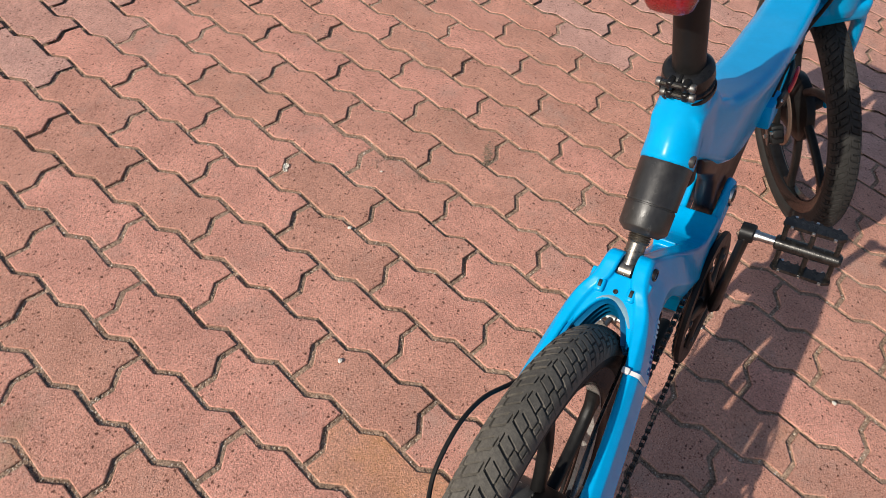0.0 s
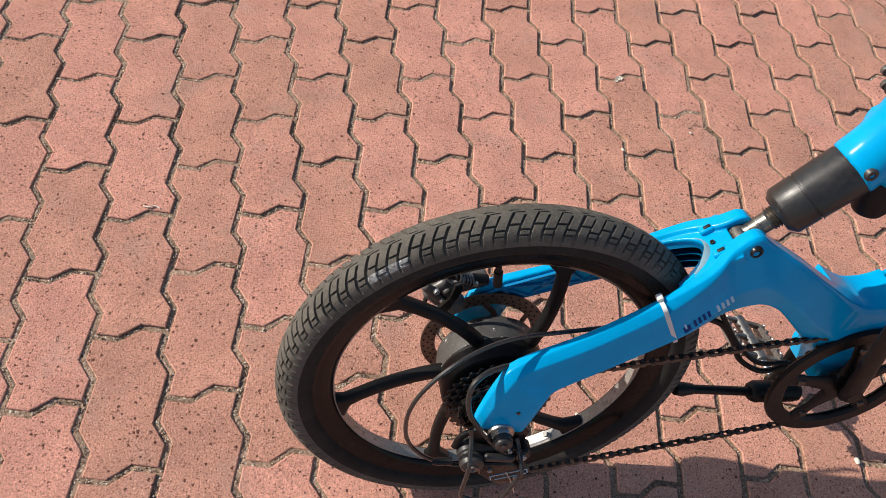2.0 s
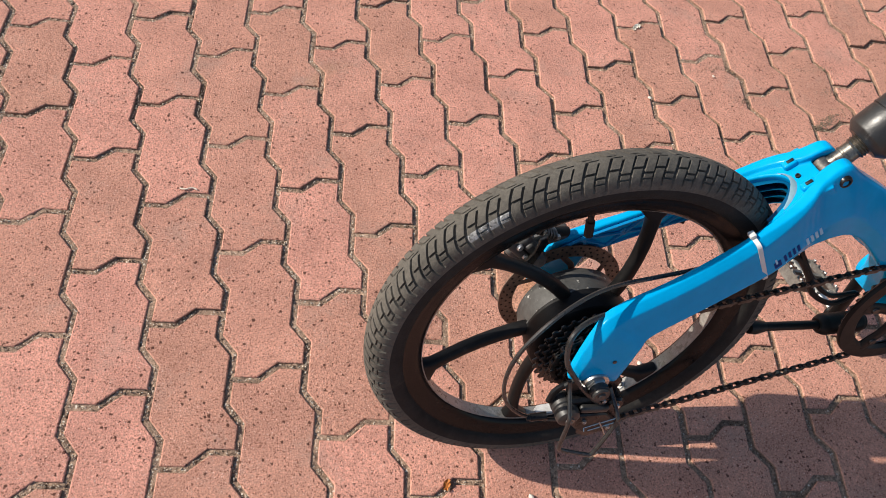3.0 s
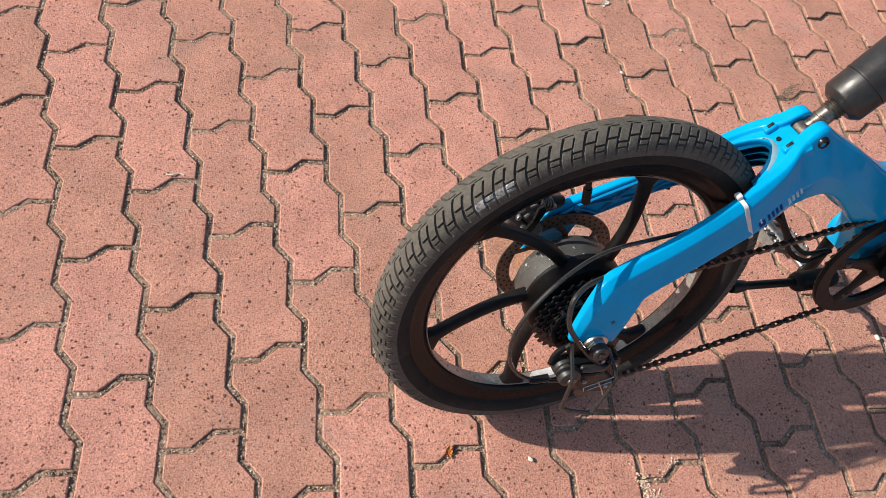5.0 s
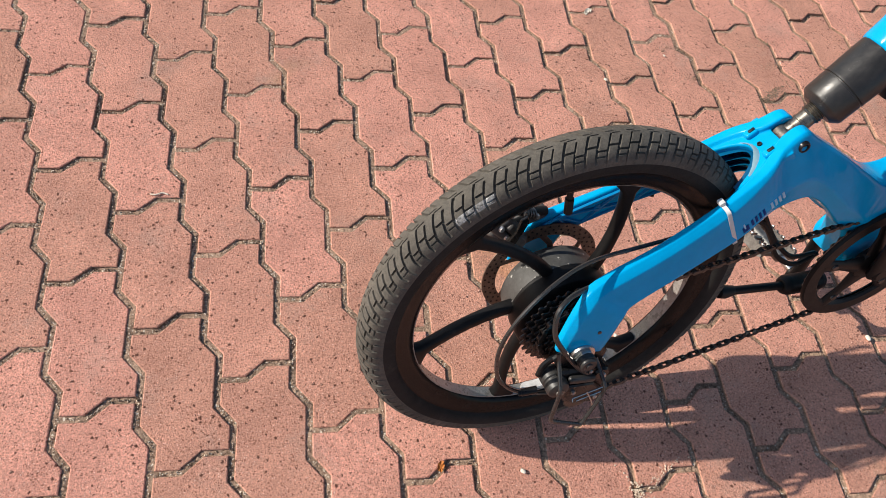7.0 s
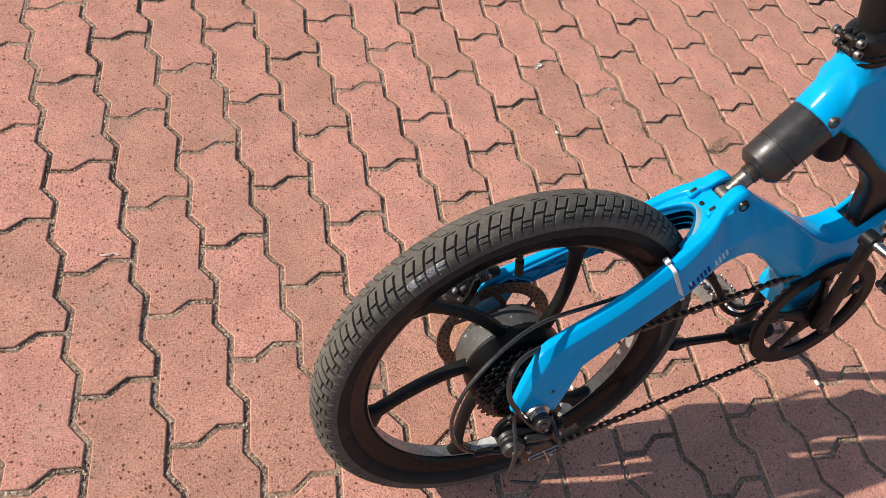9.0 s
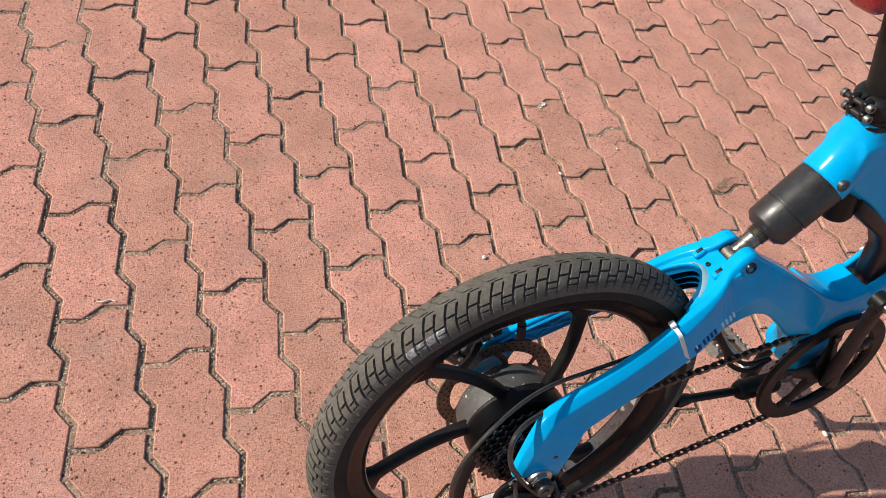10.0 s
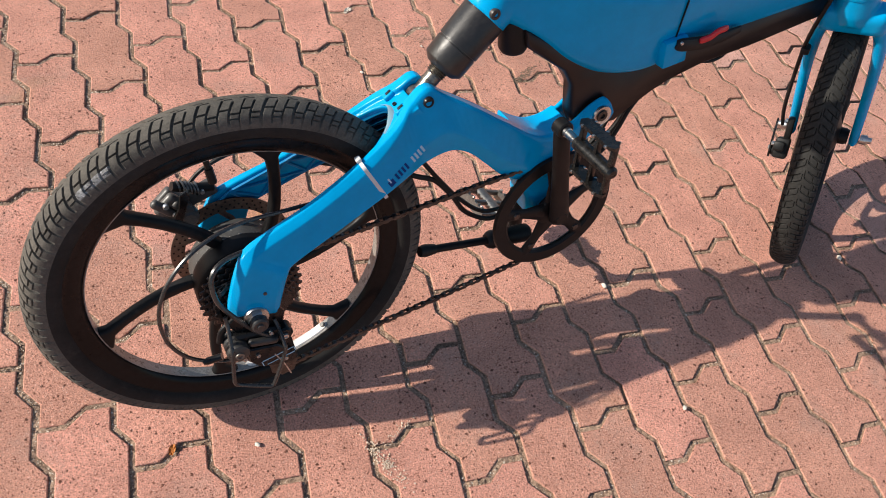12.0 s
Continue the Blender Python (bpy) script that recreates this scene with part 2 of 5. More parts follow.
def lathe(bm, profile, centre=(0, 0, 0), seg=48, closed=False):
    """Turns (radius, y) round the y axis through centre."""
    c = Vector(centre)
    loops = []
    for k in range(seg):
        w = 2 * math.pi * k / seg
        loops.append([c + Vector((r * math.cos(w), y, r * math.sin(w))) for r, y in profile])
    if closed:
        loft(bm, loops, True)
        return
    rows = [[bm.verts.new(v) for v in lp] for lp in loops]
    for a, b in zip(rows, rows[1:] + rows[:1]):
        for i in range(len(profile) - 1):
            bm.faces.new((a[i], a[i + 1], b[i + 1], b[i]))
    bmesh.ops.remove_doubles(bm, verts=[v for r in rows for v in r], dist=1e-6)


def block(bm, m, size, bevel=0.002, seg=2):
    r = bmesh.ops.create_cube(bm, size=1.0, matrix=m @ Matrix.Diagonal((*size, 1)))
    if bevel:
        edges = list({e for v in r["verts"] for e in v.link_edges})
        bmesh.ops.bevel(bm, geom=edges, offset=bevel, segments=seg, affect="EDGES", profile=0.5)


def plate(bm, outline, y0, y1, chamfer=0.002):
    """A plate with an (x, z) outline between y0 and y1, with chamfered rims."""
    n = len(outline)
    area = sum(outline[i][0] * outline[(i + 1) % n][1] - outline[(i + 1) % n][0] * outline[i][1] for i in range(n))
    pts = outline if area > 0 else outline[::-1]

    def inset(d):
        res = []
        for i in range(n):
            a, b, c = Vector(pts[i - 1]), Vector(pts[i]), Vector(pts[(i + 1) % n])
            u, v = (b - a).normalized(), (c - b).normalized()
            nu, nv = Vector((-u.y, u.x)), Vector((-v.y, v.x))
            k = (nu + nv) / max(0.35, 1 + nu.dot(nv))
            res.append(b + d * k)
        return res
    s = 1 if y1 > y0 else -1
    loops = [[(p[0], y, p[1]) for p in inset(d)] for d, y in ((chamfer, y0), (0, y0 + s * chamfer), (0, y1 - s * chamfer), (chamfer, y1))]
    loft(bm, loops)


def rounded(w, h, r, per=3):
    """Corners of a rounded rectangle, w by h."""
    out = []
    for cx, cy, a0 in ((w / 2 - r, h / 2 - r, 0), (-w / 2 + r, h / 2 - r, 90), (-w / 2 + r, -h / 2 + r, 180), (w / 2 - r, -h / 2 + r, 270)):
        for k in range(per + 1):
            a = radians(a0 + 90 * k / per)
            out.append((cx + r * math.cos(a), cy + r * math.sin(a)))
    return out


def beam(bm, stations, r=0.008, per=3):
    """A bar through stations (upper x, z, lower x, z, middle y, thickness) of rounded section."""
    loops = []
    for ux, uz, lx, lz, yu, th, *yl in stations:
        u, l = Vector((ux, yu, uz)), Vector((lx, yl[0] if yl else yu, lz))
        h = (u - l).length
        d, c = (u - l).normalized(), (u + l) / 2
        loops.append([c + Vector((0, a, 0)) + d * b for a, b in rounded(th, h, min(r, th * 0.45, h * 0.45), per)])
    loft(bm, loops)


def stay_beam(bm, stations, side):
    """A bar like beam(), with a broad chamfer and a small ledge along its outer upper edge."""
    loops = []
    for ux, uz, lx, lz, yu, th, yl in stations:
        u, l = Vector((ux, yu, uz)), Vector((lx, yl, lz))
        h = (u - l).length
        d, c = (u - l).normalized(), (u + l) / 2
        k, t, b = min(1.0, h / 0.045), th / 2, h / 2
        m = min(1.0, max(0.0, (h - 0.060) / 0.025))      # the front body swells, then tucks in below
        w = k * (1 - 0.6 * m)
        sec = [(-t, -b + 0.003 * k), (-t + 0.003, -b), (t - 0.003 - 0.010 * m, -b), (t - 0.007 * m, -b + 0.003 * k), (t + 0.004 * m, -b + 0.003 * k + 0.34 * h * m),
               (t + 0.004 * m, -b + 0.004 * k + 0.38 * h * m), (t, b - 0.0105 * w), (t - 0.0016 * w, b - 0.0088 * w),
               (t - 0.0022 * w, b - 0.0070 * w), (t - 0.0070 * w, b), (-t + 0.0025, b), (-t, b - 0.0025 * k)]
        loops.append([c + Vector((0, side * o, 0)) + d * e for o, e in sec])
    loft(bm, loops)


def dense(stations, per=4):
    out, n = [], len(stations)
    for i in range(n - 1):
        a, b, c, d = stations[max(0, i - 1)], stations[i], stations[i + 1], stations[min(n - 1, i + 2)]
        for k in range(per):
            t = k / per
            out.append(tuple(0.5 * (2 * q + (r - p) * t + (2 * p - 5 * q + 4 * r - s) * t * t + (3 * q - 3 * r + s - p) * t ** 3)
                             for p, q, r, s in zip(a, b, c, d)))
    return out + [stations[-1]]


# ---- ground: interlocking pavers on a bed of sand ----
W = 0.1125                    # pitch of the paver grid
GAP, CHAMFER = 0.0047, 0.0019


def paver_outline():
    """The zigzag stone, one pitch wide and two long, in metres."""
    u, v = 0.35, 0.082
    pts = [(0, 0), (u, -v), (1 - u, v), (1, 0), (1 + v, u), (1 - v, 1 - u), (1 + v, 1 + u), (1 - v, 2 - u), (1, 2),
           (1 - u, 2 + v), (u, 2 - v), (0, 2), (-v, 2 - u), (v, 1 + u), (-v, 1 - u), (v, u)]
    return [Vector((x * W, y * W)) for x, y in pts]


def paver_loops():
    pts = paver_outline()
    n = len(pts)
    loops = []
    for d, z in ((GAP, -0.03), (GAP, -0.0017), (GAP + CHAMFER * 0.45, -0.0005), (GAP + CHAMFER, 0.0)):
        lp = []
        for i in range(n):
            a, b, c = pts[i - 1], pts[i], pts[(i + 1) % n]
            e, f = (b - a).normalized(), (c - b).normalized()
            ne, nf = Vector((-e.y, e.x)), Vector((-f.y, f.x))
            k = (ne + nf) / (1 + ne.dot(nf))
            q = b + d * k - Vector((W / 2, W))
            lp.append((q.x, q.y, z))
        loops.append(lp)
    return loops


def paver_mesh():
    bm = bmesh.new()
    rings = [[bm.verts.new(c) for c in lp] for lp in paver_loops()]
    n = len(rings[0])
    for a, b in zip(rings, rings[1:]):
        for i in range(n):
            f = bm.faces.new((a[i], a[(i + 1) % n], b[(i + 1) % n], b[i]))
            # upright walls below the chamfer get the darker brown
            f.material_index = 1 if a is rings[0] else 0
    bm.faces.new(rings[-1])
    bmesh.ops.recalc_face_normals(bm, faces=bm.faces)
    me = bpy.data.meshes.new("paver")
    bm.to_mesh(me)
    bm.free()
    me.materials.append(RED_PAVER)
    me.materials.append(BROWN_SIDE)
    return me


def sand_bed():
    """The uneven sand that stands in the joints of the nearer paving."""
    step, x0, y0, nx, ny = 0.0034, -0.20, -1.62, 690, 660
    rng = np.random.default_rng(11)

    def soft_field(cell):
        a = rng.normal(size=(ny // cell + 3, nx // cell + 3))
        yy, xx = np.arange(ny) / cell, np.arange(nx) / cell
        iy, ix = yy.astype(int), xx.astype(int)
        fy, fx = (yy - iy)[:, None], (xx - ix)[None]
        return (a[iy][:, ix] * (1 - fy) * (1 - fx) + a[iy + 1][:, ix] * fy * (1 - fx) + a[iy][:, ix + 1] * (1 - fy) * fx + a[iy + 1][:, ix + 1] * fy * fx)
    z = -0.0030 - 0.0016 * np.clip((x0 + step * np.arange(nx)[None] - 0.45) / 0.45, 0, 1) + 0.0012 * soft_field(40) + 0.0007 * soft_field(9) + 0.0012 * rng.normal(size=(ny, nx))
    z = np.clip(z, -0.0076, -0.0021)
    xs, ys = np.meshgrid(x0 + step * np.arange(nx), y0 + step * np.arange(ny))
    co = np.stack([xs + rng.normal(size=xs.shape) * 0.0006, ys + rng.normal(size=xs.shape) * 0.0006, z], -1).reshape(-1, 3)
    i = (np.arange(ny - 1)[:, None] * nx + np.arange(nx - 1)[None]).ravel()
    quads = np.stack([i, i + 1, i + nx + 1, i + nx], -1)
    me = bpy.data.meshes.new("joint_sand")
    me.vertices.add(len(co))
    me.vertices.foreach_set("co", co.ravel())
    me.loops.add(quads.size)
    me.loops.foreach_set("vertex_index", quads.ravel().astype(np.int32))
    me.polygons.add(len(quads))
    me.polygons.foreach_set("loop_start", np.arange(0, quads.size, 4, dtype=np.int32))
    me.update(calc_edges=True)
    me.validate()
    me.materials.append(SAND)
    return new("joint_sand", me)


def build_ground():
    bm = bmesh.new()
    bmesh.ops.create_grid(bm, x_segments=8, y_segments=8, size=600, matrix=pose(0, 0, -0.0095))
    ground = part("ground", bm, SAND, None, smooth=False)
    tagged(ground, "level bed of grey-brown sand under the paving", "ground", kind="structure")
    bm = bmesh.new()
    block(bm, pose(1.2, -0.2, -0.020), (16, 16, 0.024), 0)
    paving = part("pavement", bm, SAND, None, smooth=False)
    sand = sand_bed()
    sand.parent = paving
    tagged(sand, "gritty grey-brown sand filling the joints")
    tagged(paving, "red concrete zigzag pavers with sandy joints, sunlit", "pavement", kind="structure")
    me = paver_mesh()
    rng = random.Random(4)
    near, far = [], []
    for i in range(-60, 82):
        for j in range(-70, 70):
            if (i + j) % 2:
                continue
            x, y = (i + 0.5) * W, (j + 1) * W
            m = pose(x + rng.uniform(-0.0007, 0.0007), y + rng.uniform(-0.0007, 0.0007), rng.uniform(-0.0010, 0.0014),
                     rng.uniform(-0.30, 0.30), rng.uniform(-0.45, 0.45), rng.uniform(-0.35, 0.35))
            inside = -0.2 < x < 2.05 and -1.55 < y < 0.62
            (near if inside else far).append((x, y, m))
    near.sort(key=lambda q: (q[0] - 0.95) ** 2 * 0.8 + (q[1] + 0.45) ** 2)
    far += near[300:]
    stained = {(6, -6): OCHRE_PAVER}
    for x, y, m in near[:300]:
        ob = share("paver", me, paving, m)
        tint = stained.get((round(x / W - 0.5), round(y / W - 1)))
        if tint:
            ob.material_slots[0].link = "OBJECT"
            ob.material_slots[0].material = tint
    loops = paver_loops()
    n = len(loops[0])
    base = np.array([c for lp in loops for c in lp])
    one = [(a * n + i, a * n + (i + 1) % n, (a + 1) * n + (i + 1) % n, (a + 1) * n + i) for a in range(1, 3) for i in range(n)]
    one.append(tuple(3 * n + i for i in range(n)))
    verts, faces = [], []
    for k, (_, _, m) in enumerate(far):
        mm = np.array(m)
        verts.append(base @ mm[:3, :3].T + mm[:3, 3])
        faces += [tuple(v + k * len(base) for v in f) for f in one]
    fm = bpy.data.meshes.new("far_pavers")
    fm.from_pydata(np.concatenate(verts).tolist(), [], faces)
    fm.materials.append(RED_PAVER)
    far_ob = new("far_pavers", fm)
    far_ob.parent = paving
    tagged(far_ob, "red zigzag pavers further off", kind="stuff")


build_ground()

# ---- the bicycle ----
bike = new("electric_bicycle")
bike.matrix_basis = pose(0.6636, -0.8490, 0.0, -14.05, 0, -1.9)
tagged(bike, "bright blue electric folding bicycle standing on red paving", "bicycle")
R = 0.2692                     # tyre radius


def tyre(name, m, parent, rubber, scuff=None):
    """Carcass with moulded tread; m places the wheel's hub."""
    bm = bmesh.new()
    prof = []
    for a in range(-120, 121, 10):
        w = radians(a)
        prof.append((R - 0.0285 + 0.0252 * math.cos(w), 0.0262 * math.sin(w)))
    prof += [(0.224, 0.017), (0.224, -0.017)]
    lathe(bm, prof, seg=120, closed=True)
    t = part(name, bm, RUBBER, parent, "worn black tyre with dusty chevron tread")
    t.matrix_basis = m
    # raised bars in pairs, cut by thin grooves and staggered slots, fading into the wall
    count, H = 128, 0.0032
    step = 2 * math.pi / count
    across = (0, 1.5, 3, 4.5, 7, 10, 12, 15, 20, 25, 29.5, 30.6, 33.4, 34.5, 38, 40.5, 41.6, 44.4, 45.5, 50, 53, 54, 56.5, 57.5, 62, 67, 72, 78, 85)
    columns = (-0.5, -0.43, -0.36, -0.05, 0.05, 0.36, 0.43)
    rng = random.Random(12)
    jit = [rng.uniform(-0.05, 0.05) for _ in range(count)]

    def height(k, c, q, side):
        f = abs(columns[c])
        groove = k if columns[c] < 0 else k + 1
        open_from, open_to = (3.5, 82) if groove % 2 == 0 else (11, 70)
        deep = 0.0
        if f > 0.4 and open_from < q < open_to:
            deep = 1.0 if f > 0.49 else 0.82
        cut = 32 if k % 2 else 43
        if abs(q - cut) < 1.6 + 0.9 * (f < 0.2):
            deep = max(deep, 0.95)
        if k % 2 == 0 and abs(q - 55.2) < 1.4:
            deep = max(deep, 0.7)
        if k % 2 and q == 3 and f < 0.4:
            deep = max(deep, 0.8)
        fade = 1.0 if q < 50 else max(0.0, 1 - (q - 50) / 34)
        return H * fade * (1 - deep)

    def shear(q):
        return 1.25 * math.sin(radians(min(q, 55) * 1.15))

    def at(s, q, h):
        r = R - 0.0285 + (0.0252 + h) * math.cos(q)
        return (r * math.cos(s), (0.0262 + h) * math.sin(q), r * math.sin(s))
    tread_bm, worn_bm = bmesh.new(), bmesh.new()
    for side in (-1, 1):
        grid = []
        for k in range(count):
            for c, f in enumerate(columns):
                grid.append([(k, at((k + f + (jit[k] if abs(f) < 0.45 else 0) + shear(q) + (0.5 if side > 0 else 0)) * step, side * radians(q), max(0.00005, height(k, c, q, side)))) for q in across])
        made = {False: {}, True: {}}

        def vert(worn, i, j):
            key = (i % len(grid), j)
            if key not in made[worn]:
                made[worn][key] = (worn_bm if worn else tread_bm).verts.new(grid[key[0]][j][1])
            return made[worn][key]
        for i in range(len(grid)):
            for j in range(len(across) - 1):
                k = grid[i][0][0]
                worn = bool(scuff) and side == scuff[1] and scuff[0] - 2 <= k <= scuff[0] + 1 and 44 < across[j] < 62
                q = [vert(worn, i, j), vert(worn, i + 1, j), vert(worn, i + 1, j + 1), vert(worn, i, j + 1)]
                (worn_bm if worn else tread_bm).faces.new(q if side < 0 else q[::-1])
    part("tread", tread_bm, rubber, t, "worn chevron rubber tread blocks", angle=32)
    if scuff:
        part("scuffed_patch", worn_bm, SCUFF, t, "pale scuffed patch of tread", angle=32)
    else:
        worn_bm.free()
    return t


def wheel_rim(name, m, parent, first_angle, turn=-22):
    bm = bmesh.new()
    lathe(bm, [(0.236, -0.0175), (0.236, 0.0175), (0.233, 0.0200), (0.229, 0.0205), (0.225, 0.0185), (0.219, 0.0170), (0.209, 0.0150), (0.2025, 0.0120), (0.200, 0.008), (0.200, -0.008),
               (0.2025, -0.0120), (0.209, -0.0150), (0.219, -0.0170), (0.225, -0.0185), (0.229, -0.0205), (0.233, -0.0200)], seg=96, closed=True)
    rim = part(name, bm, RIM_BLACK, parent, "black cast alloy rim")
    rim.matrix_basis = m
    bm = bmesh.new()
    pts, wide = [], []
    for f in (0, 0.12, 0.25, 0.4, 0.55, 0.7, 0.82, 0.92, 1.0):
        r = 0.204 + (0.060 - 0.204) * f
        a = radians(turn) * (0.75 * f + 0.25 * f * f)
        pts.append((r * math.cos(a), r * math.sin(a), 0.0))
        wide.append(0.0076 + 0.015 * max(0, 1 - f / 0.17) ** 2 + 0.0012 * max(0, f - 0.6) / 0.4)
    loops = []
    for i, q in enumerate(pts):
        a, b = Vector(pts[max(0, i - 1)]), Vector(pts[min(len(pts) - 1, i + 1)])
        d = (b - a).normalized()
        s = Vector((-d.y, d.x, 0))
        loops.append([(Vector(q) + s * c * 1.0).to_tuple()[:2] + (e,) for c, e in rounded(2 * wide[i], 0.0165, 0.006, 3)])
    loft(bm, [[(x, e, z) for x, z, e in lp] for lp in loops])
    me = part("spoke", bm, BLACK_CAST, rim)
    me.matrix_basis = pose(0, 0, 0, 0, -first_angle, 0)
    for k in range(1, 6):
        share("spoke", me.data, rim, pose(0, 0, 0, 0, -first_angle - 60 * k, 0))
    return rim


HUB = pose(0, 0, R)
DUSTY_ALLOY = material("dusty_grey_alloy", (0.24, 0.225, 0.205), 0.30, gloss=0.8, grain=(0.25, 200), stain=(0.3, 20), bump=(0.1, 300))
tyre("rear_tyre", HUB, bike, RUBBER_TREAD, (44, -1))
rear_rim = wheel_rim("rear_rim", HUB, bike, 135)
bm = bmesh.new()
sweep(bm, [(0.200 * math.cos(radians(97)), 0, 0.200 * math.sin(radians(97))), (0.166 * math.cos(radians(97)), 0, 0.166 * math.sin(radians(97)))], [0.004, 0.0035], 8)
sweep(bm, [(0.182 * math.cos(radians(97)), 0, 0.182 * math.sin(radians(97))), (0.160 * math.cos(radians(97)), 0, 0.160 * math.sin(radians(97)))], 0.0055, 8)
part("tyre_valve", bm, BLACK_MATT, rear_rim, "black capped valve")
bm = bmesh.new()
lathe(bm, [(0.2004, -0.0090), (0.2004, 0.0090), (0.1992, 0.0086), (0.1992, -0.0086)], seg=96, closed=True)
part("inner_band", bm, DUSTY_ALLOY, rear_rim, "dusty grey inner band of the rim")

# pale strip stuck on the inner rim between two spokes
bm = bmesh.new()
loops = []
for i in range(25):
    f = i / 24
    a = radians(-95 + 41 * f)
    half = 0.0075 * math.sqrt(max(0.02, 1 - max(0, abs(2 * f - 1) - 0.86) ** 2 / 0.14 ** 2))
    loops.append([(r * math.cos(a), 0.0012 + y, r * math.sin(a)) for r, y in ((0.1990, -half), (0.1966, -half + 0.001), (0.1962, half - 0.001), (0.1990, half))])
loft(bm, loops)
part("rim_strip", bm, PALE_STRIP, rear_rim, "scuffed white strip on the inner rim")
bm = bmesh.new()
sweep(bm, [(0.1975 * math.cos(radians(-56)), 0.001, 0.1975 * math.sin(radians(-56))), (0.1930 * math.cos(radians(-56)), 0.001, 0.1930 * math.sin(radians(-56)))], 0.0042, 10)
part("strip_screw", bm, GREY_STEEL, rear_rim, "small steel screw")

# hub motor
bm = bmesh.new()
lathe(bm, [(0.0, 0.050), (0.028, 0.050), (0.032, 0.046), (0.052, 0.043), (0.060, 0.040), (0.0655, 0.034), (0.0672, 0.026), (0.0672, -0.0005), (0.0662, -0.0012), (0.0, -0.0012)], (0, 0, R), 72)
hub = part("hub_motor", bm, HUB_GREY, bike, "dark grey round hub motor, lit and dusty on top")
hub.matrix_basis = Matrix()
bm = bmesh.new()
lathe(bm, [(0.064, -0.0012), (0.0672, -0.0018), (0.0690, -0.0026), (0.0690, -0.0255), (0.0672, -0.0290), (0.062, -0.0315), (0.050, -0.0335), (0.030, -0.0360), (0.0, -0.0360)], (0, 0, R), 72)
part("hub_cover", bm, BLACK_CAST, hub, "black hub cover on the chain side")
for k in range(18):
    a = radians(20 * k + 7)
    bm = bmesh.new()
    block(bm, pose(0.0674 * math.cos(a), -0.0008, R + 0.0674 * math.sin(a), 0, -math.degrees(a), 0), (0.0030, 0.0026, 0.0042), 0.0007, 1)
    part("seam_nib", bm, GREY_STEEL, hub, "bright worn nib on the seam")
for k in range(6):
    bm = bmesh.new()
    a = radians(20 + 60 * k)
    lathe(bm, [(0.0, -0.0355), (0.0035, -0.0355), (0.0035, -0.032), (0.0, -0.032)], (0.056 * math.cos(a), 0, R + 0.049 * math.sin(a)), 10)
    part("cover_screw", bm, STEEL, hub, "small steel cover screw")

# cassette of toothed sprockets
cassette_holder = None
for k in range(7):
    teeth, rad, y = 14 + 3 * k, 0.0290 + 0.0064 * k, -0.069 + 0.0044 * k
    out = []
    for i in range(teeth * 4):
        a = 2 * math.pi * i / (teeth * 4)
        high = 0.0026 if i % 4 in (1, 2) else -0.0022
        out.append(((rad + high) * math.cos(a), R + (rad + high) * math.sin(a)))
    bm = bmesh.new()
    plate(bm, out, y - 0.0011, y + 0.0011, 0.0005)
    if cassette_holder is None:
        lathe(bm, [(0.0, -0.076), (0.014, -0.076), (0.016, -0.074), (0.016, -0.036), (0.0, -0.036)], (0, 0, R), 24)
        cassette_holder = part("cassette", bm, COG_STEEL, bike, "black steel cassette of seven sprockets", smooth=False)
        cassette_holder.matrix_basis = Matrix()
    else:
        part("sprocket", bm, COG_STEEL, cassette_holder, smooth=False)

# brake disc with drilled rows and arms
bm = bmesh.new()
lathe(bm, [(0.084, 0.0555), (0.084, 0.0575), (0.065, 0.0575), (0.065, 0.0555)], (0, 0, R), 72, True)
for k in range(6):
    a = radians(60 * k + 10)
    b = a + radians(28)
    sweep(bm, [(0.034 * math.cos(a), 0.0565, R + 0.034 * math.sin(a)), (0.050 * math.cos((a + b) / 2), 0.0565, R + 0.050 * math.sin((a + b) / 2)),
               (0.067 * math.cos(b), 0.0565, R + 0.067 * math.sin(b))], 0.0042, 6, flat=0.25)
lathe(bm, [(0.038, 0.0555), (0.038, 0.0575), (0.022, 0.0575), (0.022, 0.0555)], (0, 0, R), 40, True)
disc = part("brake_disc", bm, ROTOR_STEEL, bike, "brown-tinted drilled steel brake disc")
disc.matrix_basis = Matrix()
bm = bmesh.new()
for k in range(40):
    for q, r in ((0, 0.0685), (0.5, 0.0740), (0.0, 0.0800)):
        a = 2 * math.pi * (k + q) / 40
        lathe(bm, [(0.0, 0.0551), (0.0016, 0.0551), (0.0016, 0.0579), (0.0, 0.0579)], (r * math.cos(a), 0, R + r * math.sin(a)), 6)
part("drill_holes", bm, BLACK_MATT, disc, "rows of dark drilled holes")

# rear brake caliper on its bracket
bm = bmesh.new()
block(bm, pose(-0.060, 0.070, 0.356, 0, -43, 0), (0.034, 0.014, 0.040), 0.005, 3)
block(bm, pose(-0.061, 0.053, 0.359, 0, -43, 0), (0.037, 0.013, 0.038), 0.006, 3)
block(bm, pose(-0.074, 0.0485, 0.366, 0, -43, 0), (0.012, 0.010, 0.034), 0.004, 3)
block(bm, pose(-0.050, 0.0475, 0.361, 0, -43, 0), (0.013, 0.010, 0.030), 0.004, 3)
block(bm, pose(-0.026, 0.066, 0.364, 0, -20, 0), (0.050, 0.012, 0.024), 0.004)
lathe(bm, [(0, 0.040), (0.0085, 0.040), (0.0105, 0.042), (0.0125, 0.043), (0.0135, 0.046), (0.0135, 0.056)], (-0.044, 0, 0.343), 24)
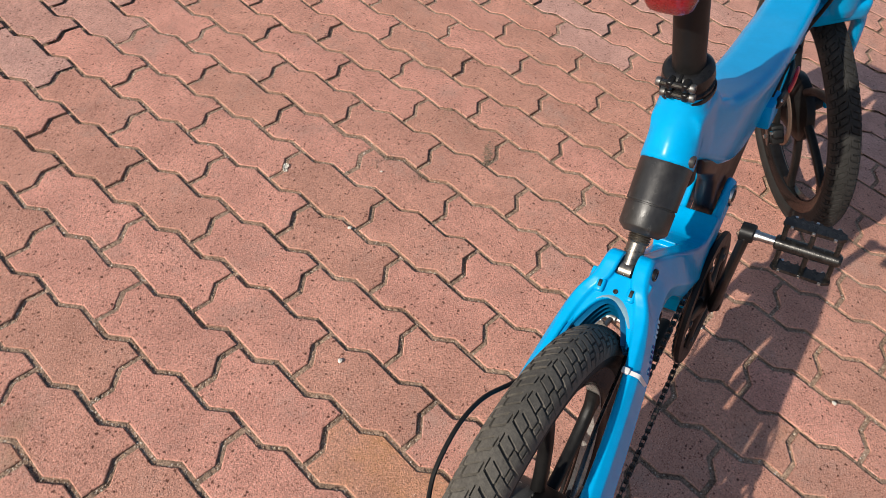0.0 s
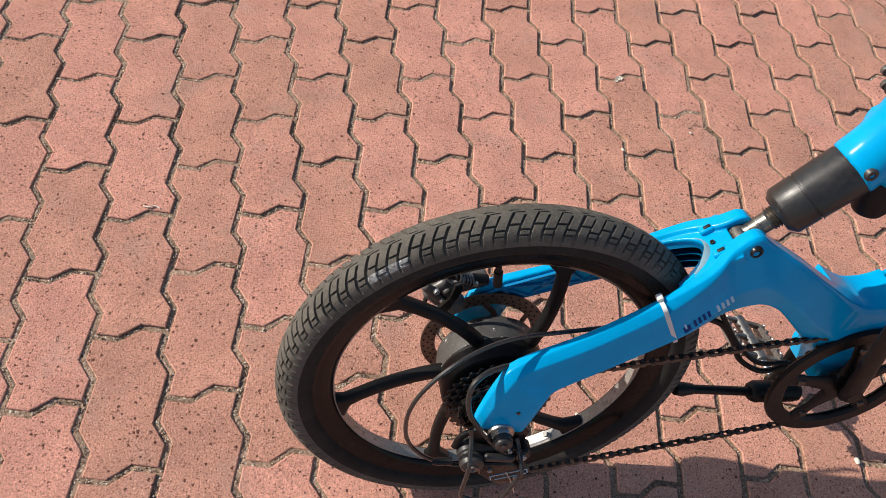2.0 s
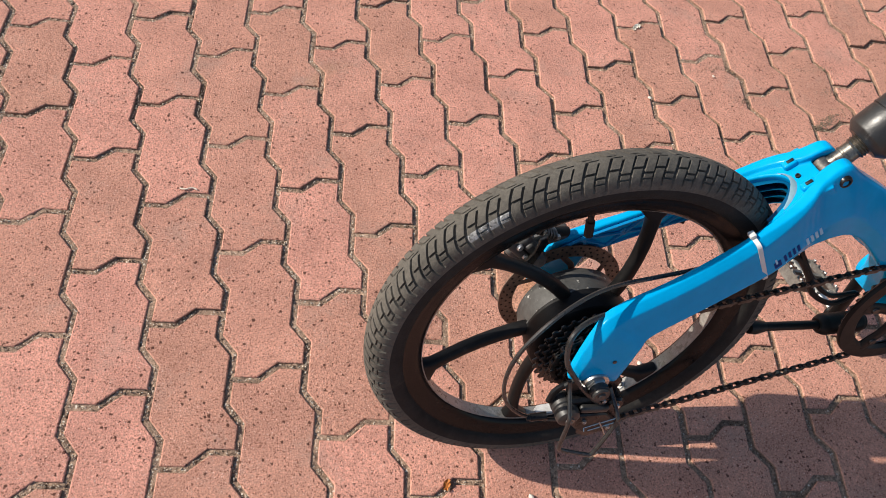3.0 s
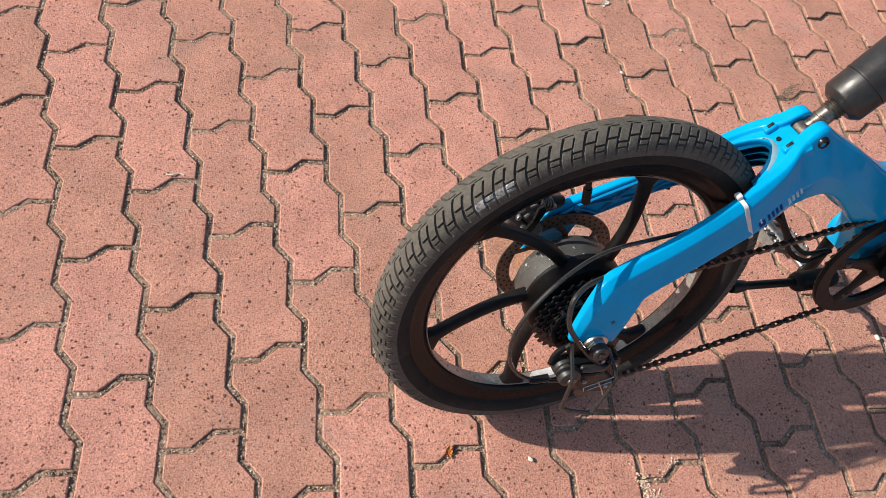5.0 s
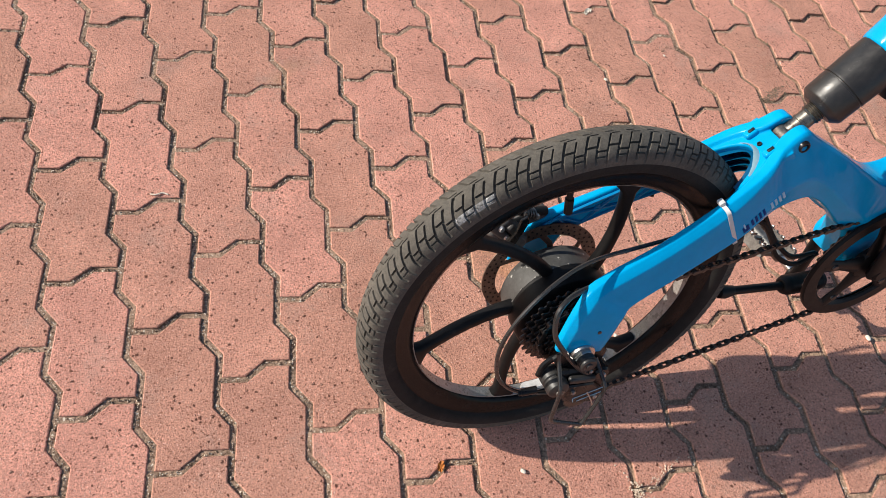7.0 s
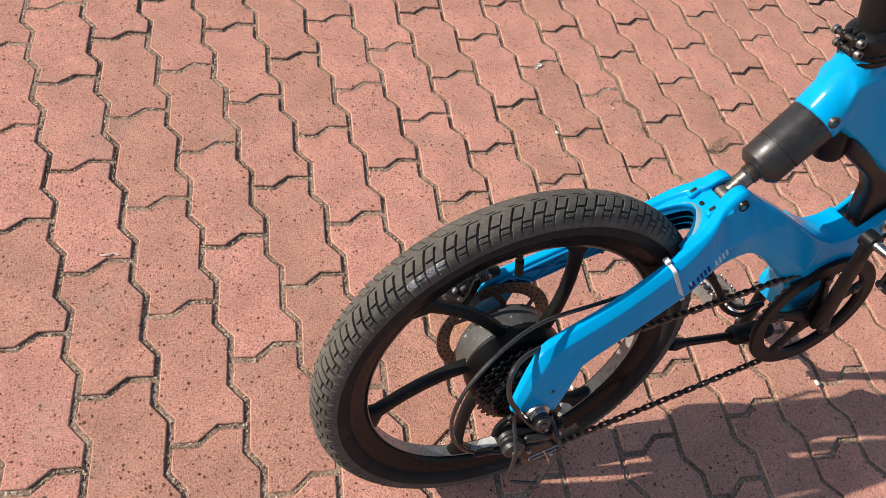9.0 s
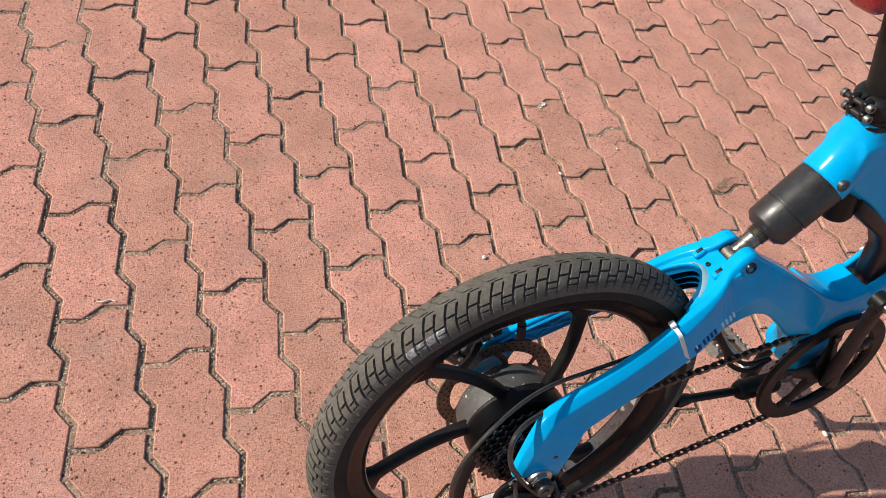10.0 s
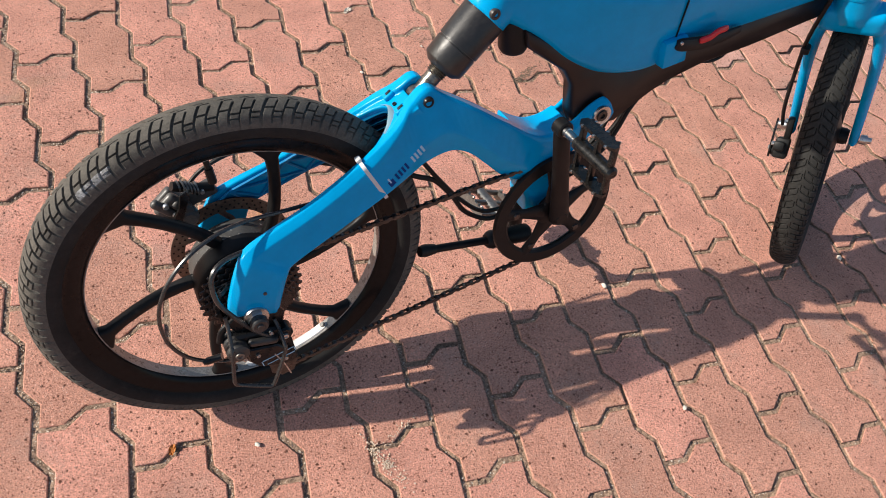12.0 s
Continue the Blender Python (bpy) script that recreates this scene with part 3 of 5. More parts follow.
caliper = part("rear_brake_caliper", bm, CALIPER_GREY, bike, "dark grey disc brake caliper with bright pins")
bm = bmesh.new()
block(bm, pose(-0.0625, 0.0465, 0.357, 0, -43, 0), (0.011, 0.002, 0.030), 0.0008)
part("pad_slot", bm, BLACK_MATT, caliper)
for q, r in (((-0.0705, 0.0455, 0.3705), 0.0046), ((-0.0615, 0.0455, 0.3545), 0.0040), ((-0.0570, 0.0455, 0.3440), 0.0030)):
    bm = bmesh.new()
    sweep(bm, [q, (q[0] + 0.001, q[1] - 0.0035, q[2])], [r, r * 0.8], 10, up=(0, 0, 1))
    part("pad_pin", bm, BRIGHT_STEEL, caliper, "bright steel pad pin")
for k in range(5):
    bm = bmesh.new()
    lathe(bm, [(0.0086, -0.0011), (0.0086, 0.0011), (0.0066, 0.0011), (0.0066, -0.0011)], seg=18, closed=True)
    ob = part("return_spring", bm, GREY_STEEL, caliper, "coiled steel return spring")
    ob.matrix_basis = pose(-0.045 + 0.004 * k, 0.049, 0.393 - 0.0022 * k, 0, 0, -75)
bm = bmesh.new()
sweep(bm, smooth_line([(-0.058, 0.050, 0.396), (-0.040, 0.052, 0.388), (-0.022, 0.056, 0.380), (-0.006, 0.058, 0.376)], 4), 0.0065, 12)
part("adjuster_barrel", bm, BLACK_MATT, caliper)
bm = bmesh.new()
plate(bm, [(-0.074, 0.338), (-0.066, 0.356), (-0.056, 0.372), (-0.052, 0.392), (-0.044, 0.396), (-0.040, 0.386), (-0.048, 0.366), (-0.058, 0.340), (-0.066, 0.332)], 0.032, 0.036, 0.0008)
part("brake_arm", bm, PEDAL_METAL, caliper, "dark steel cable arm")
for k, p in enumerate(((-0.070, 0.033, 0.356), (-0.062, 0.031, 0.342), (-0.042, 0.046, 0.390), (-0.022, 0.050, 0.379))):
    bm = bmesh.new()
    sweep(bm, [p, (p[0], p[1] - 0.005, p[2])], 0.0036 if k < 2 else 0.0030, 8, up=(0, 0, 1))
    part("caliper_bolt", bm, STEEL, caliper, "bright steel bolt")
for k in range(3):
    bm = bmesh.new()
    q = Vector((-0.050 + 0.011 * k, 0.0515 + 0.002 * k, 0.393 - 0.005 * k))
    lathe(bm, [(0.0078, -0.0012), (0.0078, 0.0012), (0.0060, 0.0012), (0.0060, -0.0012)], seg=16, closed=True)
    ob = part("adjuster_ring", bm, GREY_STEEL, caliper)
    ob.matrix_basis = Matrix.Translation(q) @ pose(0, 0, 0, 0, 0, -80)
bm = bmesh.new()
sweep(bm, smooth_line([(-0.080, 0.056, 0.340), (-0.070, 0.075, 0.345), (-0.035, 0.092, 0.360), (-0.010, 0.095, 0.380), (0.034, 0.095, 0.396), (0.082, 0.092, 0.390), (0.136, 0.084, 0.362), (0.170, 0.076, 0.352)], 5), 0.003, 8)
part("brake_hose", bm, BLACK_MATT, caliper, "black brake cable")


# ---- swing arm ----
# upper x, z, lower x, z, upper y, thickness, lower y
ARM = [(-0.034, 0.272, 0.030, 0.264, 0.081, 0.014, 0.084), (-0.032, 0.296, 0.036, 0.290, 0.080, 0.016, 0.085), (-0.014, 0.345, 0.046, 0.321, 0.0735, 0.018, 0.081),
       (0.008, 0.368, 0.060, 0.334, 0.0665, 0.019, 0.074), (0.085, 0.402, 0.126, 0.364, 0.0595, 0.0165, 0.067), (0.165, 0.446, 0.196, 0.3935, 0.050, 0.0165, 0.0565),
       (0.212, 0.478, 0.238, 0.405, 0.038, 0.018, 0.0455), (0.236, 0.500, 0.264, 0.415, 0.0225, 0.020, 0.0415), (0.261, 0.517, 0.297, 0.420, 0.0188, 0.0185, 0.040),
       (0.287, 0.503, 0.327, 0.408, 0.0200, 0.020, 0.039), (0.335, 0.476, 0.359, 0.380, 0.027, 0.025, 0.039), (0.385, 0.444, 0.390, 0.352, 0.031, 0.025, 0.039),
       (0.440, 0.412, 0.430, 0.336, 0.036, 0.021, 0.038), (0.488, 0.417, 0.490, 0.362, 0.0400, 0.0135, 0.0400), (0.520, 0.444, 0.540, 0.400, 0.0410, 0.0120, 0.0410),
       (0.543, 0.454, 0.562, 0.417, 0.0410, 0.0120, 0.0410), (0.555, 0.446, 0.565, 0.428, 0.0410, 0.0110, 0.0410)]
bm = bmesh.new()
# the front half is set over towards the chain side
SET_OVER = [0] * 7 + [-0.002, -0.004, -0.008, -0.018, -0.025, -0.030, -0.032, -0.032, -0.032, -0.032]
SET_DOWN = [0] * 9 + [0.010, 0.024, 0.020, 0.004, 0, 0, 0, 0]      # and its back lies lower
for side in (-1, 1):
    stay_beam(bm, dense([(a, b - (low_ if side > 0 else 0), c, d, side * y + (q if side > 0 else 0), th, side * yl + (q if side > 0 else 0)) for (a, b, c, d, y, th, yl), q, low_ in zip(ARM, SET_OVER, SET_DOWN)], 4), side)
# filled body between the two sides
beam(bm, dense([(0.298, 0.466, 0.306, 0.425, -0.008, 0.046), (0.335, 0.456, 0.345, 0.398, -0.012, 0.050), (0.385, 0.428, 0.388, 0.358, -0.014, 0.054),
                (0.436, 0.410, 0.425, 0.340, -0.016, 0.056), (0.500, 0.404, 0.466, 0.330, -0.020, 0.046)], 4), 0.006, 3)
# flat platform behind the slotted yoke
beam(bm, dense([(0.398, 0.434, 0.400, 0.350, -0.015, 0.058), (0.440, 0.412, 0.440, 0.350, -0.0155, 0.060), (0.470, 0.412, 0.478, 0.366, -0.0160, 0.060), (0.494, 0.4215, 0.503, 0.384, -0.0160, 0.060)], 4), 0.003, 2)
# leg down to the bottom bracket
beam(bm, dense([(0.400, 0.372, 0.490, 0.372, -0.018, 0.050), (0.420, 0.330, 0.505, 0.330, -0.014, 0.052), (0.445, 0.285, 0.520, 0.280, -0.006, 0.060), (0.455, 0.250, 0.520, 0.240, 0, 0.066)], 4), 0.014, 4)
lathe(bm, [(0.0, -0.036), (0.026, -0.036), (0.028, -0.033), (0.028, 0.033), (0.026, 0.036), (0.0, 0.036)], (0.485, 0, 0.270), 28)
# bridge over the tyre
slope = radians(37)
loops = []
for i in range(15):
    v = -0.036 + 0.072 * i / 14
    u0, u1 = -0.052 * (abs(v) / 0.036) ** 2.2, 0.030
    th = 0.009
    loops.append([(0.222 + u * math.cos(slope) - w * math.sin(slope), v, 0.478 + u * math.sin(slope) + w * math.cos(slope)) for u, w in ((u0, 0), (u0 + 0.002, 0.002), (u1, 0.002), (u1, -th), (u0, -th))])
loft(bm, loops)
skin = BVHTree.FromBMesh(bm)


def on_stay(x, z):
    """Point and outward normal of the chain-side face at (x, z)."""
    q, nrm, _, _ = skin.ray_cast(Vector((x, -0.3, z)), Vector((0, 1, 0)))
    return q, (nrm if nrm.y < 0 else -nrm)


swing = part("swing_arm", bm, BLUE, bike, "glossy bright blue cast swing arm with two stays", angle=38)
cast(swing, 0.0015, 3)
for side in (-1, 1):
    bm = bmesh.new()
    block(bm, pose(0.229, side * 0.019, 0.4865, 0, -38, 0), (0.017, 0.011, 0.012), 0.003, 3)
    lug = part("bridge_lug", bm, BLUE, swing)
    bm = bmesh.new()
    block(bm, pose(0.2265, side * 0.019, 0.4922, 0, -38, 0), (0.0085, 0.0042, 0.0022), 0.0008)
    part("lug_slot", bm, BLACK_MATT, lug, "dark slot")
bm = bmesh.new()
lathe(bm, [(0.0, -0.0085), (0.0012, -0.0085), (0.0016, -0.0100), (0.0028, -0.0100), (0.0030, -0.008), (0.0030, 0.0), (0.0, 0.0)], (0, 0, 0), 12)
ob = part("bridge_bolt", bm, BLACK_MATT, swing, "small black socket bolt")
ob.matrix_basis = pose(0.2328, 0, 0.4788, 0, -37, 0) @ pose(0, 0, 0, -90, 0, 0)
# cooling ribs under the bridge
# the wall's pale colour stands in for sun on the arch
bm = bmesh.new()
block(bm, pose(0.2525, 0, 0.446, 0, -25, 0), (0.012, 0.064, 0.086), 0.003)
part("rib_wall", bm, SUNLIT_BLUE, swing, "blue wall behind the ribs, sunlight painted in as pale blue")
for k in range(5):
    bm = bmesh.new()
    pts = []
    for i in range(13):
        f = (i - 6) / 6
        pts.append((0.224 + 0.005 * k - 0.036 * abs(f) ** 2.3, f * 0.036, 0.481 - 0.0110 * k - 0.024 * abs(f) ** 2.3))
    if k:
        # lower ribs carry the recess's shade in their darker blue
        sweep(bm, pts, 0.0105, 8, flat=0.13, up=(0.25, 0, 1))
        part("rib", bm, RIB_SHADED, swing)
    else:
        # pale crescent: dust and sunlight on the blue lip, both as colour
        sweep(bm, pts[1:10], [0.0010, 0.0036, 0.0062, 0.0075, 0.0075, 0.0068, 0.0052, 0.0034, 0.0012], 8, flat=0.16, up=(0.25, 0, 1))
        part("dusty_lip", bm, SUNLIT_BLUE, swing, "blue lip over the ribs, dust and sunlight painted in pale")
# lattice of ribs inside the far stay
bm = bmesh.new()
inner = [(Vector((a + 0.006, y - th / 2 - 0.0003, b - 0.005)), Vector((c - 0.004, yl - th / 2 - 0.0003, d + 0.005))) for a, b, c, d, y, th, yl in ARM[2:7]]
for (u0, l0), (u1, l1) in zip(inner, inner[1:]):
    for p, q in ((u0, l1), (l0, u1), (u0, l0), (u0, u1), (l0, l1)):
        sweep(bm, [p + Vector((0, -0.0015, 0)), q + Vector((0, -0.0015, 0))], 0.0024, 6)
    lathe(bm, [(0.0, 0), (0.004, 0), (0.006, 0.001), (0.006, 0.004)], (u0 + l0 + u1 + l1) / 4 - Vector((0, 0.003, 0)), 12)
part("stay_lattice", bm, BLUE_CAST, swing, "raised lattice of ribs inside the stay")
# pivot bolts on the lugs and washers at the front pivot
for x, y, z, r in ((0.260, -0.0362, 0.500, 0.0076),):
    bm = bmesh.new()
    y = on_stay(x, z)[0].y + 0.0006
    lathe(bm, [(0.0, -0.0005), (0.0042, -0.0005), (0.005, -0.003), (0.0066, -0.003), (r, -0.001), (r, 0.004)], (x, y, z), 20)
    part("lug_bolt", bm, GEAR_BLACK, swing, "recessed dark steel socket bolt")
for side in (-1, 1):
    bm = bmesh.new()
    lathe(bm, [(0.0, 0.0), (0.009, 0.0), (0.0095, side * 0.0015), (0.0155, side * 0.0025), (0.016, 0.0), (0.016, -side * 0.002)], (0.541, -0.0475 if side < 0 else 0.0155, 0.428), 28)
    wash = part("pivot_washer", bm, STEEL, swing, "brushed steel pivot washer")
    bm = bmesh.new()
    lathe(bm, [(0.0, side * 0.001), (0.004, side * 0.001), (0.0045, side * 0.0035), (0.0085, side * 0.0035), (0.009, side * 0.001)], (0.541, -0.0475 if side < 0 else 0.0155, 0.428), 18)
    part("pivot_bolt", bm, DARK_STEEL, wash, "dark steel pivot bolt")
bm = bmesh.new()
lathe(bm, [(0.0, -0.0005), (0.0025, -0.0005), (0.0025, 0.004)], (0.013, on_stay(0.013, 0.306)[0].y - 0.0004, 0.306), 10)
part("dropout_screw", bm, DARK_STEEL, swing)
# nylon tie round the near stay
bm = bmesh.new()
u, l = Vector((0.160, -0.0527, 0.4434)), Vector((0.1915, -0.0550, 0.3882))
d, c = (u - l).normalized(), (u + l) / 2
across = Vector((d.z, 0, -d.x))
h = (u - l).length
outer = [c + Vector((0, a, 0)) + d * b for a, b in rounded(0.0205, h + 0.0040, 0.006, 4)]
innr = [c + Vector((0, a, 0)) + d * b for a, b in rounded(0.0180, h + 0.0015, 0.005, 4)]
loft(bm, [[q - across * 0.0025 for q in outer], [q + across * 0.0025 for q in outer], [q + across * 0.0025 for q in innr], [q - across * 0.0025 for q in innr]], True)
tie = part("cable_tie", bm, WHITE_NYLON, swing, "white nylon cable tie")
bm = bmesh.new()
block(bm, Matrix.Translation(u + d * 0.004 + Vector((0, 0.006, 0))) @ pose(0, 0, 0, 0, 65, 0), (0.0055, 0.009, 0.0075), 0.0015)
part("tie_head", bm, WHITE_NYLON, tie)
# printed mark and word on the near stay, kept as plain bars
run = Vector((0.062, 0, 0.043)).normalized()
start = Vector((0.207, 0, 0.4165))


def print_bar(along_, up_, w, h, mat, name="printed_bar"):
    q = start + run * along_ + Vector((-run.z, 0, run.x)) * up_
    at, nrm = on_stay(q.x, q.z)
    e = (run - nrm * run.dot(nrm)).normalized()
    f = nrm.cross(e)
    bm = bmesh.new()
    block(bm, Matrix(((e.x, nrm.x, f.x, at.x), (e.y, nrm.y, f.y, at.y), (e.z, nrm.z, f.z, at.z), (0, 0, 0, 1))), (w, 0.0012, h), 0)
    part(name, bm, mat, swing, "dark blue printed bar" if mat is DARK_INK else "pale printed bar", smooth=False)


for k in range(9):
    if k != 4:
        print_bar(0.0060 * k, 0.0, 0.0032, 0.0100, DARK_INK if k < 4 else PALE_INK)
print_bar(-0.0105, -0.001, 0.0090, 0.0090, DARK_INK, "printed_mark")
print_bar(-0.0112, 0.004, 0.0022, 0.0080, PALE_INK)

# ---- shock absorber ----
bm = bmesh.new()
ax = Vector((0.054, 0, 0.060)).normalized()
low = Vector((0.294, 0, 0.530))


def along(bm, origin, axis, profile, seg=36):
    """Turns (radius, distance along axis) round an axis in the bike's plane."""
    axis = Vector(axis).normalized()
    s = Vector((0, 1, 0))
    u = axis.cross(s).normalized()
    rows = []
    for r, dist in profile:
        rows.append([Vector(origin) + axis * dist + r * (math.cos(w) * s + math.sin(w) * u) for w in (2 * math.pi * k / seg for k in range(seg))])
    loft(bm, rows)


along(bm, low, ax, [(0.014, -0.006), (0.0205, -0.006), (0.0222, -0.0045), (0.0280, 0.0005), (0.0290, 0.0025), (0.0294, 0.028), (0.0282, 0.0285), (0.0282, 0.0300), (0.0300, 0.0305), (0.0300, 0.033), (0.0298, 0.034), (0.0306, 0.078), (0.0295, 0.082), (0.02, 0.083)])
shock = part("shock_absorber", bm, SHOCK_BLACK, bike, "matt black rear shock cover with pale scuffs")
bm = bmesh.new()
along(bm, low, ax, [(0.0112, -0.012), (0.0112, -0.026), (0.0122, -0.0264), (0.0122, -0.0286), (0.0112, -0.029), (0.0112, -0.044), (0.008, -0.047)], 28)
part("shock_rod", bm, SHOCK_STEEL, shock, "bright steel shock rod")
bm = bmesh.new()
along(bm, low, ax, [(0.011, 0.004), (0.0138, 0.002)] + [(0.0138 if k % 2 else 0.0118, -0.0016 * k) for k in range(11)] + [(0.0110, -0.0175)], 28)
part("rod_thread", bm, SHOCK_STEEL, shock, "worn steel thread below the cover")
bm = bmesh.new()
lathe(bm, [(0.0, -0.0085), (0.0105, -0.0085), (0.0120, -0.0075), (0.0120, 0.0075), (0.0105, 0.0085), (0.0, 0.0085)], (0.2585, 0, 0.493), 24)
part("shock_eye", bm, SHOCK_STEEL, shock)

# ---- main frame ----
bm = bmesh.new()
# seat tube hood, bending from the shock's axis into the post's
post_dir = Vector((-0.33, 0, 0.944)).normalized()
seat_top = Vector((0.374, 0, 0.688))
loops = []
tube_from = low + ax * 0.080
for f in (0, 0.15, 0.3, 0.5, 0.7, 0.85, 1.0):
    q = tube_from.lerp(seat_top, f) + Vector((0.010, 0, -0.002)) * math.sin(math.pi * f)
    dd = ax.lerp(post_dir, f).normalized()
    u = dd.cross(Vector((0, 1, 0))).normalized()
    r = 0.0322 - 0.0064 * f
    loops.append([q + r * (math.cos(w) * Vector((0, 1, 0)) + math.sin(w) * u) for w in (2 * math.pi * k / 32 for k in range(32))])
loft(bm, loops)
SHELL = [(0.352, 0.655, 0.360, 0.592, 0.0, 0.058), (0.396, 0.672, 0.402, 0.566, 0.0, 0.062), (0.418, 0.650, 0.424, 0.552, -0.003, 0.066), (0.446, 0.634, 0.446, 0.536, -0.007, 0.072), (0.480, 0.626, 0.480, 0.514, -0.013, 0.077),
         (0.530, 0.618, 0.530, 0.491, -0.019, 0.080), (0.590, 0.612, 0.590, 0.481, -0.022, 0.082), (0.640, 0.608, 0.640, 0.488, -0.022, 0.082), (0.700, 0.604, 0.700, 0.514, -0.021, 0.082),
         (0.777, 0.600, 0.777, 0.521, -0.019, 0.080), (0.888, 0.602, 0.888, 0.534, -0.015, 0.076), (0.980, 0.612, 0.990, 0.546, -0.008, 0.070), (1.030, 0.625, 1.045, 0.560, -0.004, 0.060)]
# upper edge set over to the chain side, so that the flank leans out
beam(bm, dense([(a, b, c, d, y, th, 0.0) for a, b, c, d, y, th in SHELL], 4), 0.015, 5)
frame_ob = part("main_frame", bm, BLUE, bike, "glossy bright blue monocoque frame", angle=50)
cast(frame_ob, 0.0028, 6)
bm = bmesh.new()
plate(bm, [(0.395, 0.575), (0.404, 0.548), (0.470, 0.503), (0.488, 0.478), (0.497, 0.428), (0.510, 0.406), (0.548, 0.396), (0.585, 0.398), (0.605, 0.412),
           (0.644, 0.436), (0.674, 0.450), (0.737, 0.468), (0.833, 0.482), (0.948, 0.505), (1.032, 0.520), (1.046, 0.565), (0.960, 0.556), (0.888, 0.546), (0.777, 0.533),
           (0.700, 0.526), (0.640, 0.505), (0.590, 0.500), (0.530, 0.510), (0.466, 0.536)], -0.0320, -0.0050, 0.004)
part("keel", bm, KEEL, frame_ob, "glossy black-brown lower frame half", angle=50)
bm = bmesh.new()
block(bm, pose(0.534, -0.0185, 0.436, 0, 18, 0), (0.040, 0.0255, 0.062), 0.006, 3)
part("pivot_link", bm, KEEL, frame_ob, "glossy black link in the slotted yoke")
bm = bmesh.new()
lathe(bm, [(0.0, 0.0005), (0.0030, 0.0005), (0.0036, -0.0012), (0.0064, -0.0012), (0.0072, 0.0004), (0.0072, 0.008)], (0.345, -0.0306, 0.604), 20)
part("frame_bolt", bm, GEAR_GREY, frame_ob, "recessed dark steel socket bolt")
bm = bmesh.new()
along(bm, (0.392, -0.004, 0.572), (0.12, 0, -1), [(0.020, -0.01), (0.020, 0.030), (0.017, 0.036), (0.010, 0.038)], 24)
part("cable_port", bm, BLACK_MATT, frame_ob, "round black rubber cable port")
# folding latch
bm = bmesh.new()
block(bm, pose(0.640, -0.0500, 0.517, 0, -10, 0), (0.042, 0.020, 0.042), 0.004)
latch = part("latch_block", bm, BLUE, frame_ob)
bm = bmesh.new()
sweep(bm, smooth_line([(0.634, -0.060, 0.532), (0.650, -0.061, 0.529), (0.690, -0.060, 0.526), (0.735, -0.055, 0.527), (0.768, -0.049, 0.529)], 4), [0.006 + 0.005 * math.sin(math.pi * (i / 16) ** 0.7) for i in range(17)], 10, flat=0.55)
part("latch_lever", bm, BLACK_MATT, latch, "black folding latch lever")
bm = bmesh.new()
sweep(bm, smooth_line([(0.672, -0.0655, 0.533), (0.690, -0.0660, 0.536), (0.704, -0.0655, 0.543), (0.722, -0.0640, 0.545)], 4), [0.0035] + [0.0052] * 11 + [0.004], 10, flat=0.6)
part("latch_catch", bm, RED_PLASTIC, latch, "red safety catch")
bm = bmesh.new()
lathe(bm, [(0.0, -0.0660), (0.0022, -0.0660), (0.0030, -0.0645), (0.0030, -0.055)], (0.640, 0, 0.534), 10)
part("latch_pin", bm, STEEL, latch, "small bright pin")
bm = bmesh.new()
block(bm, pose(0.634, -0.0572, 0.568, 11.0, -9, 0), (0.0008, 0.003, 0.062), 0)
part("hinge_seam", bm, BLACK_MATT, frame_ob, "thin dark folding seam", smooth=False)
bm = bmesh.new()
sweep(bm, smooth_line([(0.735, -0.006, 0.476), (0.745, -0.010, 0.462), (0.778, -0.010, 0.455), (0.803, -0.010, 0.463), (0.815, -0.006, 0.482)], 5), 0.0028, 8)
part("hanging_cable", bm, BLACK_MATT, frame_ob, "black cable sagging below the frame")
for k, (dx, dz, y) in enumerate(((0, 0, -0.015), (0.010, -0.004, -0.004), (0.018, -0.010, 0.008), (0.006, 0.008, 0.014))):
    bm = bmesh.new()
    sweep(bm, smooth_line([(0.680 + dx, y, 0.462), (0.648 + dx, y, 0.432 + dz), (0.626 + dx, y, 0.402 + dz), (0.612 + dx * 0.8, y, 0.366 + dz), (0.590 + dx * 0.5, y, 0.330), (0.545, y, 0.300), (0.505, y, 0.300)], 5), 0.0038, 8)
    part("control_cable", bm, BLACK_MATT, frame_ob, "black control cable curving down to the cranks")

# ---- seat post, clamp and tail lamp ----
bm = bmesh.new()
along(bm, seat_top, post_dir, [(0.0185, -0.03), (0.0175, 0.0), (0.0172, 0.30), (0.015, 0.303)], 28)
part("seat_post", bm, BLACK_MATT, bike, "matt black seat post")
bm = bmesh.new()
along(bm, seat_top, post_dir, [(0.0255, -0.014), (0.0280, -0.013), (0.0284, -0.004), (0.0262, -0.002), (0.0262, 0.004), (0.0284, 0.006), (0.0272, 0.016), (0.0225, 0.021), (0.0178, 0.022)], 36)
block(bm, pose(0.350, 0.0, 0.690, 0, -20, 0), (0.012, 0.004, 0.026), 0.0015)
clamp = part("seat_clamp", bm, GEAR_BLACK, bike, "black alloy seat post clamp")
